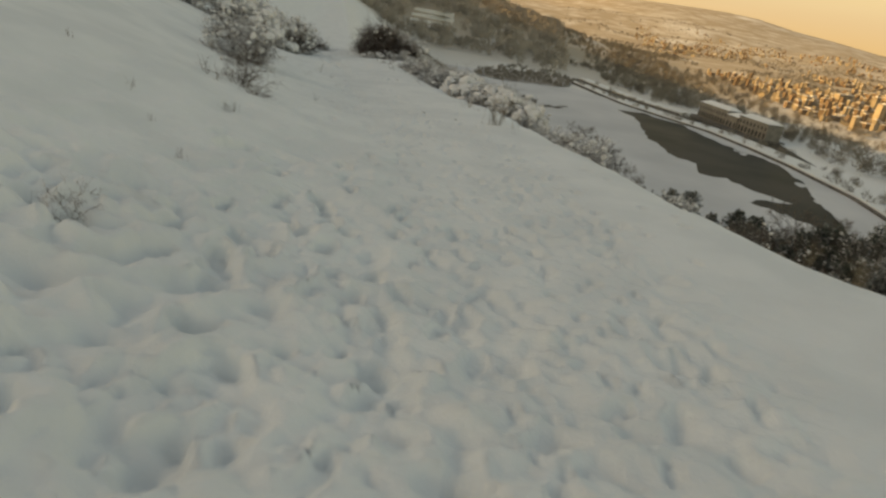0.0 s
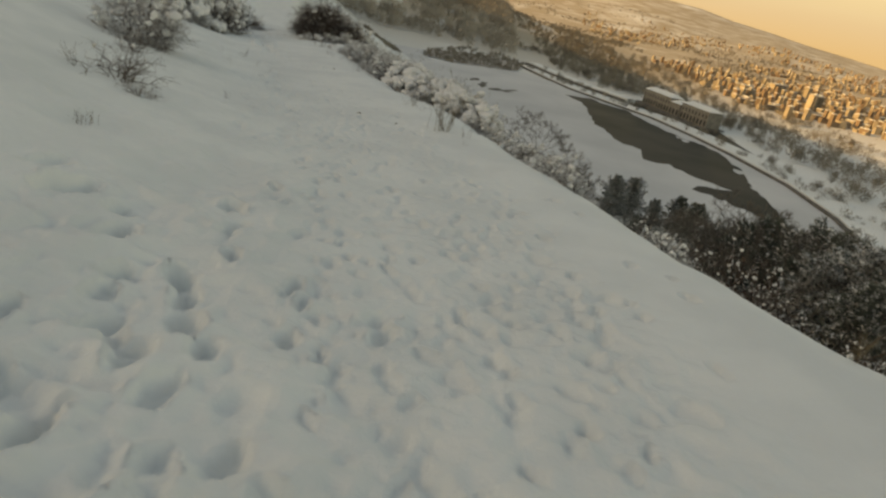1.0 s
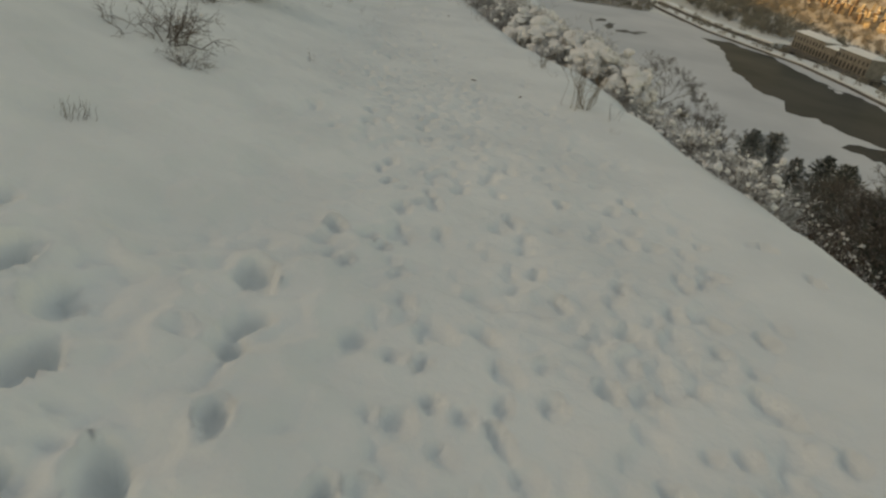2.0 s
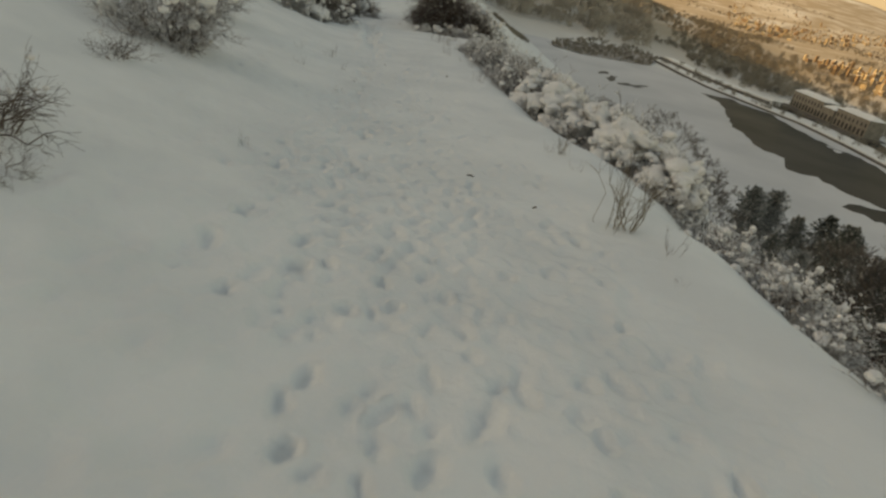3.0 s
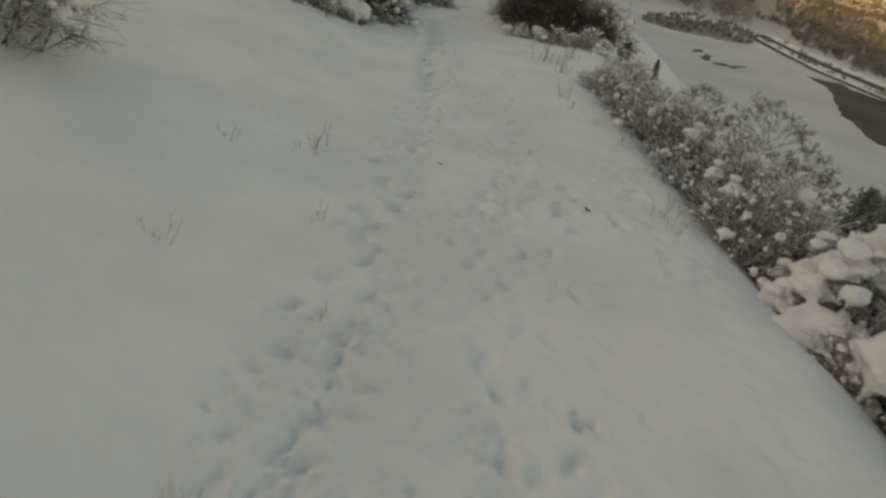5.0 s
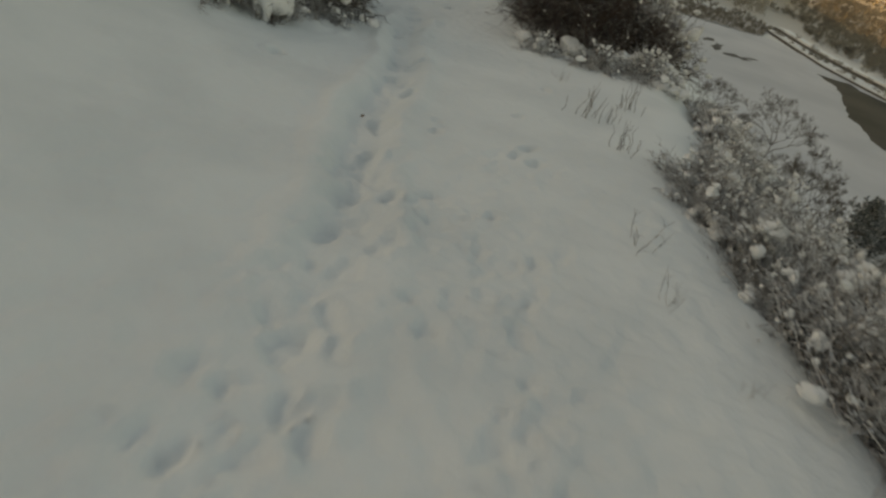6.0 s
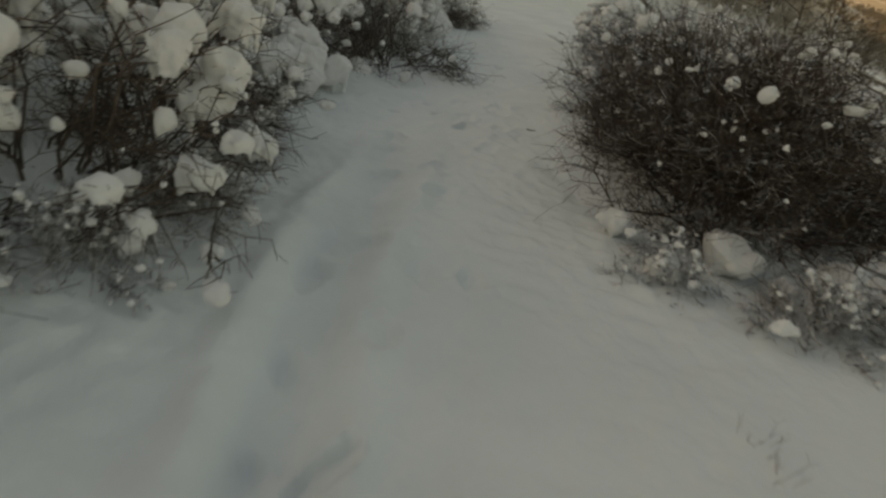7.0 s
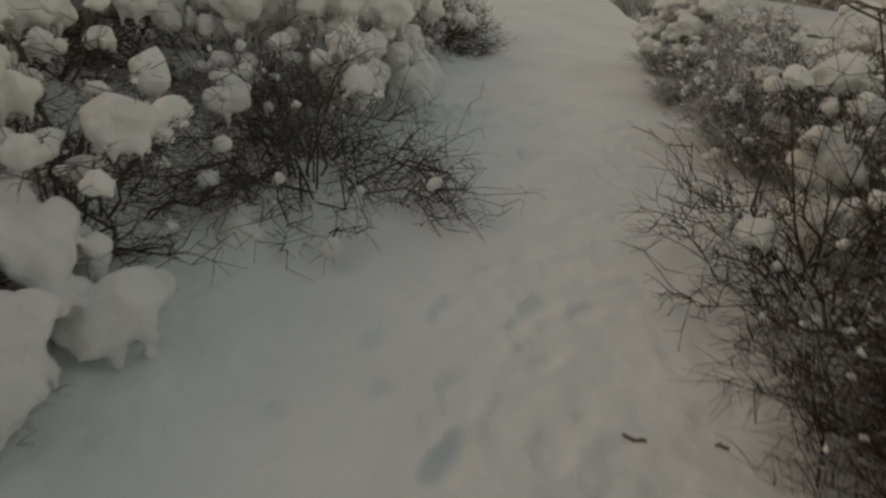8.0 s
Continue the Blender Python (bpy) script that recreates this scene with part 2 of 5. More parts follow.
PRINTS_NEAR_B = [(0.41, 5.29, 0.045), (-0.71, 5.34, 0.058), (1.02, 5.35, 0.057), (0.53, 5.37, 0.043), (0.31, 5.46, 0.04), (1.6, 5.47, 0.063),
                 (0.44, 5.49, 0.044), (-1.13, 5.57, 0.074), (0.83, 5.62, 0.057), (-0.45, 5.63, 0.056), (1.57, 5.8, 0.055), (-0.97, 5.83, 0.052),
                 (0.31, 5.85, 0.038), (0.61, 5.87, 0.052), (1.3, 5.96, 0.056), (0.03, 5.97, 0.042), (0.57, 6.07, 0.047), (0.1, 6.09, 0.051),
                 (0.43, 6.18, 0.045), (-1.29, 6.41, 0.06), (0.46, 6.42, 0.059), (-1.57, 6.44, 0.082), (-0.01, 6.56, 0.06), (0.34, 6.75, 0.05),
                 (-1.05, 6.76, 0.06), (-1.34, 6.93, 0.067), (-1.56, 7.33, 0.073)]
PRINTS_FAR_A = [(-2.66, 8.52, 0.091), (-2.06, 8.72, 0.075), (-1.83, 8.74, 0.033), (-2.28, 8.86, 0.093), (-1.52, 8.86, 0.063), (-2.13, 8.94, 0.052),
                (-2.73, 8.95, 0.089), (-2.18, 9.08, 0.073), (-1.57, 9.1, 0.051), (-1.1, 9.13, 0.056), (-0.54, 9.35, 0.047), (-1.62, 9.4, 0.05),
                (-1.41, 9.51, 0.041), (-0.66, 9.54, 0.054), (-2.4, 9.78, 0.052), (-1.63, 9.94, 0.058), (-0.72, 9.98, 0.08), (-3.13, 10.07, 0.078),
                (-0.81, 10.14, 0.058), (-2.71, 10.14, 0.062), (-2.36, 10.23, 0.034), (-0.99, 10.25, 0.059), (-1.22, 10.29, 0.041), (-1.43, 10.37, 0.039),
                (-1.81, 10.62, 0.049), (-3.4, 10.66, 0.06), (-2.75, 10.71, 0.055)]
PRINTS_FAR_B = [(-2.95, 10.84, 0.054), (-2.41, 10.95, 0.035), (-1.27, 11.11, 0.049), (-1.16, 11.13, 0.057), (-2.22, 11.34, 0.039), (-3.46, 11.34, 0.05),
                (-1.16, 11.35, 0.052), (-1.17, 11.4, 0.053), (-1.86, 11.41, 0.058), (-1.34, 11.47, 0.046), (-2.06, 11.48, 0.043), (-2.18, 11.57, 0.041),
                (-1.34, 11.58, 0.041), (-3.02, 11.67, 0.093), (-3.6, 11.9, 0.064), (-2.16, 12.14, 0.044), (-3.32, 12.25, 0.065), (-3.14, 12.34, 0.065),
                (-1.48, 12.34, 0.053), (-3.75, 12.52, 0.082), (-1.7, 13.1, 0.054), (-3.41, 13.14, 0.06), (-2.53, 13.25, 0.065), (-4.78, 15.59, 0.08),
                (-4.59, 15.82, 0.093), (-4.61, 16.04, 0.077), (-4.86, 16.08, 0.098)]
PRINTS_FAR_C = [(-4.0, 16.38, 0.058), (-3.65, 16.48, 0.095), (-3.87, 16.57, 0.041), (-3.94, 16.75, 0.058), (-3.55, 16.77, 0.091), (-4.06, 16.98, 0.047),
                (-5.1, 17.26, 0.096), (-4.18, 17.28, 0.06), (-4.35, 17.36, 0.046), (-4.39, 17.62, 0.05), (-5.22, 18.03, 0.096), (-5.55, 18.36, 0.084),
                (-5.6, 19.15, 0.053), (-5.78, 19.64, 0.067), (-5.49, 21.0, 0.064), (-6.11, 21.1, 0.032), (-6.21, 21.18, 0.054), (-5.46, 21.21, 0.091),
                (-6.66, 21.6, 0.078), (-5.76, 21.9, 0.057), (-7.02, 22.0, 0.098), (-5.83, 23.12, 0.096), (-9.09, 26.54, 0.059), (-8.82, 26.84, 0.055),
                (-9.02, 27.06, 0.054), (-8.11, 27.09, 0.039), (-8.36, 27.32, 0.071), (-9.06, 28.32, 0.066)]

STEP = 0.025
fine_u = np.arange(-4.5, 4.5, STEP)
fine_y = np.arange(1.2, 33.0, STEP)


def spread(start, limit, ratio=1.085):
    out, step, v = [], STEP, start
    while v < limit:
        step *= ratio
        v += step
        out.append(v)
    return np.array(out)


lines_u = np.concatenate([-spread(4.5, 4300)[::-1], fine_u, spread(fine_u[-1], 4300)])
lines_y = np.concatenate([1.2 - spread(0, 3000, 1.12)[::-1], fine_y, spread(fine_y[-1], 4400)])
u0, y0 = int(np.searchsorted(lines_u, fine_u[0])), int(np.searchsorted(lines_y, fine_y[0]))
gu, gy = np.meshgrid(lines_u, lines_y)
gx = gu + centre(gy)
gz = land(gx, gy)
# wind-packed and trodden snow
inside = np.exp(-(np.maximum(np.abs(gu + 0.2) - 1.6, 0) / 0.6) ** 2) * np.clip((34 - gy) / 3, 0, 1) * np.clip((gy + 2) / 2, 0, 1)
trodden = np.exp(-np.maximum(gy - 3.5, 0) / 4.0)
near_band = (np.abs(gu) < 30) & (gy > -30) & (gy < 60)
gz = gz + near_band * 0.05 * grain(gx / 1.3, gy / 1.3, 21) * np.clip((lip(gy) + 3 - gu), 0, 1)
gz = gz + inside * (0.006 + 0.018 * trodden) * grain(gx / 0.22, gy / 0.26, 31)
heaps = np.clip((0.3 - gu) / 0.8, 0, 1) * np.clip((gu + 4.2) / 0.8, 0, 1) * np.clip((10.5 - gy) / 4, 0, 1) * np.clip((gy + 1) / 2, 0, 1)
gz = gz + heaps * 0.13 * (0.45 - np.abs(grain(gx / 0.75, gy / 0.6, 35, 3)))
broken = np.clip((-0.9 - gu) / 0.8, 0, 1) * np.clip((gu + 4.4) / 0.6, 0, 1) * np.clip((4.2 - gy) / 1.2, 0, 1) * np.clip((gy + 1) / 2, 0, 1)
gz = gz + broken * (0.15 * (0.5 - np.abs(grain(gx / 0.5, gy / 0.28, 37, 3)) * 1.6) + 0.02 * grain(gx / 0.12, gy / 0.1, 39, 2))
churn = np.clip(grain(gx / 0.9, gy / 0.9, 61, 2) + 0.35 + 0.5 * trodden, 0, 1) * inside
gz = gz + churn * (0.019 + 0.022 * trodden) * (0.5 - np.abs(grain(gx / 0.19, gy / 0.15, 71, 3)) * 2.2)
gz = gz + inside * 0.014 * grain(gx / 0.085, gy / 0.085, 41, 2)
crunch = np.clip((gy - 8) / 2, 0.0, 1) * np.clip((20.8 - gy) / 1.2, 0, 1) * np.exp(-((gu - 0.05) / np.interp(gy, [8, 14, 20], [1.4, 0.85, 0.9])) ** 4)
gz = gz + crunch * np.clip(grain(gx / 0.5, gy / 0.7, 49, 2) + 0.55, 0, 1) * 0.032 * (0.5 - np.abs(grain(gx / 0.11, gy / 0.09, 57, 3)) * 2.1)
start = np.clip((5.4 - gy) / 2.2, 0, 1) * np.clip((3.2 - np.abs(gu + 0.4)) / 1.0, 0, 1)
gz = gz + start * (0.055 * (0.45 - np.abs(grain(gx / 0.38, gy / 0.32, 45, 3)) * 1.7) * np.clip((1.2 - gu) / 1.5, 0.5, 1) + 0.032 * grain(gx / 0.17, gy / 0.15, 47, 2))
dice = random.Random(7)
dent, rim = np.zeros_like(gz), np.zeros_like(gz)


def tread(px, py, depth, length, width, turn):
    u = px - float(centre(py))
    a, b = np.searchsorted(fine_u, [u - 0.6, u + 0.6])
    c, d = np.searchsorted(fine_y, [py - 0.6, py + 0.6])
    sl = (slice(y0 + c, y0 + d), slice(u0 + a, u0 + b))
    dx, dy = gx[sl] - px, gy[sl] - py
    ca, sa = math.cos(turn), math.sin(turn)
    wob = 1 + 0.38 * grain(dx / 0.15 + px * 9, dy / 0.15 + py * 7, 51, 2) + 0.12 * grain(dx / 0.05 + px * 5, dy / 0.05, 53, 1)
    r = np.hypot((dx * ca + dy * sa) / width, (-dx * sa + dy * ca) / length) * wob
    dent[sl] = np.minimum(dent[sl], -depth * np.exp(-r ** 6) * (1 + 0.25 * (-dx * sa + dy * ca) / length))
    rim[sl] = np.maximum(rim[sl], 0.16 * depth * np.exp(-((r - 1.35) / 0.3) ** 2))


for px, py, half in STEPS + HOLES_NEAR + HOLES_FAR + PRINTS_NEAR_A + PRINTS_NEAR_B + PRINTS_FAR_A + PRINTS_FAR_B + PRINTS_FAR_C:
    depth = (0.72 if py < 8 else 0.5) * half * dice.uniform(0.85, 1.15)
    tread(px, py, depth, half * dice.uniform(0.95, 1.1), max(0.045, half * dice.uniform(0.5, 0.66)), dice.uniform(-0.5, 0.7))
for count, ya, yb, mean, dev, da, db, size in ((26, 1.2, 3.2, -1.2, 0.6, 0.05, 0.09, 1.15), (60, 1.2, 3.4, 0.1, 0.6, 0.02, 0.05, 0.7), (190, 2, 11, 0.0, 0.40, 0.015, 0.04, 0.55),
                                               (150, 1.6, 8.0, 1.1, 0.45, 0.018, 0.045, 0.55), (160, 8, 20, -0.38, 0.14, 0.015, 0.035, 0.6),
                                               (230, 8, 20, 0.5, 0.16, 0.012, 0.03, 0.55), (130, 8, 13, 0.1, 0.6, 0.012, 0.03, 0.6), (14, 18, 26.5, -0.42, 0.06, 0.02, 0.05, 1.0),
                                               (18, 20, 33, -0.15, 0.22, 0.02, 0.045, 0.9), (40, 26, 33, 0.2, 0.4, 0.008, 0.025, 0.9)):
    for _ in range(count):
        py = dice.uniform(ya, yb)
        px = float(centre(py)) + dice.gauss(mean, dev)
        tread(px, py, dice.uniform(da, db), size * dice.uniform(0.10, 0.17), size * dice.uniform(0.06, 0.10), dice.uniform(-0.4, 0.8))
# the single-file groove that the last walkers ploughed
gz = gz + dent + rim
groove = gu + 0.42 + 0.06 * np.sin(gy * 1.9) + 0.03 * grain(gy / 0.5, gy * 0, 81)
reach = np.clip((gy - 17.5) / 3, 0, 1) * np.clip((26.5 - gy) / 2, 0, 1)
gz = gz + reach * ((-0.065 - 0.045 * grain(gx / 0.35, gy / 0.4, 85, 2)) * np.exp(-(groove / 0.16) ** 4) + 0.045 * np.exp(-((np.abs(groove) - 0.30) / 0.09) ** 2) * (1 + 0.6 * grain(gx / 0.3, gy / 0.3, 83)))


def sheet(name, xs, ys, zs, mat):
    rows, cols = xs.shape
    me = bpy.data.meshes.new(name)
    co = np.stack([xs, ys, zs], -1).reshape(-1, 3).astype(np.float32)
    i = np.arange(rows * cols).reshape(rows, cols)
    quads = np.stack([i[:-1, :-1], i[:-1, 1:], i[1:, 1:], i[1:, :-1]], -1).reshape(-1)
    n = len(quads) // 4
    me.vertices.add(len(co))
    me.vertices.foreach_set("co", co.ravel())
    me.loops.add(len(quads))
    me.loops.foreach_set("vertex_index", quads.astype(np.int32))
    me.polygons.add(n)
    me.polygons.foreach_set("loop_start", np.arange(0, len(quads), 4, dtype=np.int32))
    me.polygons.foreach_set("loop_total", np.full(n, 4, np.int32))
    me.polygons.foreach_set("use_smooth", np.ones(n, bool))
    me.update(calc_edges=True)
    me.materials.append(mat)
    return new(name, me)


def land_material():
    """Snow, with brown scrub and ploughed fields showing through it on the far plain and hills; the brown is paled and
    spread to imitate haze.
    """
    m = SNOW.copy()
    m.name = "snow_covered_land"
    n, l = m.node_tree.nodes, m.node_tree.links
    b = n["Principled BSDF"]
    base = b.inputs["Base Color"].links[0].from_socket
    geo = n["Geometry"]
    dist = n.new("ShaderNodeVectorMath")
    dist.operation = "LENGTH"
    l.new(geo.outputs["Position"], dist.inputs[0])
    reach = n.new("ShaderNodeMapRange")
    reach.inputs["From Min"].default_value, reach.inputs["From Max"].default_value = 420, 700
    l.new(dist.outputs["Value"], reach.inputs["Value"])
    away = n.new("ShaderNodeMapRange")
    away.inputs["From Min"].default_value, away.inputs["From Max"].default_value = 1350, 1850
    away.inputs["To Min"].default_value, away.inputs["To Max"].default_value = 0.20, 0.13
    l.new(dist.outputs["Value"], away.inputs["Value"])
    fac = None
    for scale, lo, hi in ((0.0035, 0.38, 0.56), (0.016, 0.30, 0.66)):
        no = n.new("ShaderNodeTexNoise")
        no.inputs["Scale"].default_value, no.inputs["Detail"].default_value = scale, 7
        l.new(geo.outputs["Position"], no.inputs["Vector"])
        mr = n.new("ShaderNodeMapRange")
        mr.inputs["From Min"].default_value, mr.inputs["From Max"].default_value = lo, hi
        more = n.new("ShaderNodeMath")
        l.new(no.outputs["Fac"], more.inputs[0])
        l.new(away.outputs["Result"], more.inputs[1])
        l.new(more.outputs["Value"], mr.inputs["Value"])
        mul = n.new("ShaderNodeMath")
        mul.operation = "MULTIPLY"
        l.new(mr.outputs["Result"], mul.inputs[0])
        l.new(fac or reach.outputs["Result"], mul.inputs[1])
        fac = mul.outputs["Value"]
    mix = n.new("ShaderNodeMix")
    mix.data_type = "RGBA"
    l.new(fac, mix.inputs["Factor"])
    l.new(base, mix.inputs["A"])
    # scrub and field brown, lightened with the distance haze in the colour
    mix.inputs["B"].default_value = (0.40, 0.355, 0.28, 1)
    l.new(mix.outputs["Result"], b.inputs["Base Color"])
    return m


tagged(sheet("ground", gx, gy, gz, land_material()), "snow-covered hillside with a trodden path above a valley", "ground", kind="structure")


# ---- building blocks ----
class Shell:
    """Collects vertices and faces of one mesh."""

    def __init__(self):
        self.v, self.f = [], []

    def tube(self, pts, radii, sides=3):
        base = len(self.v)
        for k, p in enumerate(pts):
            d = (pts[min(k + 1, len(pts) - 1)] - pts[max(k - 1, 0)]).normalized()
            a = d.orthogonal().normalized()
            b = d.cross(a)
            for s in range(sides):
                w = 2 * math.pi * s / sides
                self.v.append(p + (a * math.cos(w) + b * math.sin(w)) * radii[k])
        for k in range(len(pts) - 1):
            for s in range(sides):
                t = (s + 1) % sides
                self.f.append((base + k * sides + s, base + k * sides + t, base + (k + 1) * sides + t, base + (k + 1) * sides + s))
        self.f.append(tuple(base + s for s in reversed(range(sides))))
        self.f.append(tuple(base + (len(pts) - 1) * sides + s for s in range(sides)))

    def box(self, x, y, z, sx, sy, sz, turn=0.0):
        base = len(self.v)
        c, s = math.cos(turn), math.sin(turn)
        for dz in (-0.5, 0.5):
            for dx, dy in ((-0.5, -0.5), (0.5, -0.5), (0.5, 0.5), (-0.5, 0.5)):
                px, py = dx * sx, dy * sy
                self.v.append(Vector((x + px * c - py * s, y + px * s + py * c, z + dz * sz)))
        for q in ((3, 2, 1, 0), (4, 5, 6, 7), (0, 1, 5, 4), (1, 2, 6, 5), (2, 3, 7, 6), (3, 0, 4, 7)):
            self.f.append(tuple(base + i for i in q))

    def add(self, verts, faces):
        base = len(self.v)
        self.v += verts
        self.f += [tuple(base + i for i in q) for q in faces]

    def mesh(self, name, mat, smooth=True):
        me = bpy.data.meshes.new(name)
        me.from_pydata([tuple(p) for p in self.v], [], self.f)
        me.polygons.foreach_set("use_smooth", np.full(len(me.polygons), smooth))
        me.materials.append(mat)
        return me


def part(name, shell, mat, parent, label="", smooth=True):
    ob = new(name, shell.mesh(name, mat, smooth) if isinstance(shell, Shell) else shell)
    ob.parent = parent
    return tagged(ob, label)


def boulder(seed, level, rough):
    """A lumpy ball of unit size, the seed of a lump of snow."""
    r = random.Random(seed)
    off = Vector((r.uniform(0, 90), r.uniform(0, 90), r.uniform(0, 90)))
    bm = bmesh.new()
    bmesh.ops.create_icosphere(bm, subdivisions=level, radius=1.0)
    for v in bm.verts:
        d = v.co.normalized()
        v.co = d * (1 + rough * noise.noise(d * 1.7 + off) + 0.6 * rough * noise.noise(d * 4.2 + off))
    verts, faces = [v.co.copy() for v in bm.verts], [tuple(v.index for v in f.verts) for f in bm.faces]
    bm.free()
    return verts, faces


BOULDERS = [boulder(s, 2, 0.34) for s in range(10)]
PEBBLES = [boulder(40 + s, 1, 0.3) for s in range(8)]


def lump(shell, r, p, size, flat=0.7, shapes=BOULDERS):
    """One rounded lump of snow, turned and stretched at random."""
    verts, faces = r.choice(shapes)
    turn = Euler((r.gauss(0, 0.25), r.gauss(0, 0.25), r.uniform(0, 6.3))).to_matrix()
    sx, sy, sz = size * r.uniform(0.85, 1.3), size * r.uniform(0.8, 1.15), size * flat * r.uniform(0.85, 1.2)
    shell.add([p + turn @ Vector((v.x * sx, v.y * sy, v.z * sz)) for v in verts], faces)


def load(shell, r, p, size, fringe=0.6, flat=0.7):
    """A pillow of settled snow: a few merged lumps with tapering fingers that hang from its rim."""
    lump(shell, r, p, size, flat)
    for _ in range(r.choice((2, 3, 4))):
        a = r.uniform(0, 6.3)
        lump(shell, r, p + Vector((math.cos(a), math.sin(a), r.uniform(-0.35, 0.3))) * size * r.uniform(0.5, 0.95), size * r.uniform(0.4, 0.75), flat)
    for _ in range(int(fringe * r.uniform(3, 8))):
        a, reach = r.uniform(0, 6.3), size * r.uniform(0.6, 1.05)
        length, wide = size * r.uniform(0.6, 1.7), size * r.uniform(0.18, 0.34)
        top = p + Vector((math.cos(a) * reach, math.sin(a) * reach, -0.15 * size))
        for k in range(4):
            lump(shell, r, top + Vector((r.gauss(0, 0.03) * size, r.gauss(0, 0.03) * size, -length * k / 3)), wide * (1 - 0.17 * k), 1.25, PEBBLES)


def fused(shell, name, voxel, rounds=3, mat=None):
    """The lumps melted into one body, as settled snow is."""
    ob = new(name, shell.mesh(name, mat or SNOW_CLUMP))
    remesh = ob.modifiers.new("melt", "REMESH")
    remesh.mode, remesh.voxel_size, remesh.use_smooth_shade = "VOXEL", voxel, True
    ease = ob.modifiers.new("ease", "SMOOTH")
    ease.factor, ease.iterations = 0.5, rounds
    me = bpy.data.meshes.new_from_object(ob.evaluated_get(bpy.context.evaluated_depsgraph_get()))
    bpy.data.objects.remove(ob)
    me.name = name
    if not me.materials:
        me.materials.append(mat or SNOW_CLUMP)
    return me


def pillow_mesh(seed, fringe, flat):
    r = random.Random(seed)
    sh = Shell()
    load(sh, r, Vector((0, 0, 0)), 0.8, fringe, flat)
    return fused(sh, "snow_clump", 0.055)


PILLOWS = [pillow_mesh(300 + k, (0, 0.5, 0.9, 0.3)[k % 4], (0.62, 0.8, 1.0)[k % 3]) for k in range(9)]


def tuft_mesh(seed, level):
    verts, faces = boulder(seed, level, 0.35)
    me = bpy.data.meshes.new("snow_patch")
    me.from_pydata([tuple(v) for v in verts], [], faces)
    return me


SMALL_CLUMPS = [tuft_mesh(50 + s, 1) for s in range(8)]


def sway(p, q, r, bend, parts=3):
    """A crooked line from p to q."""
    pts = [p.copy()]
    length = (q - p).length
    for k in range(1, parts):
        pts.append(p.lerp(q, k / parts) + Vector((r.gauss(0, 1), r.gauss(0, 1), r.gauss(0, 1) + 0.4)) * length * bend)
    pts.append(q.copy())
    return pts


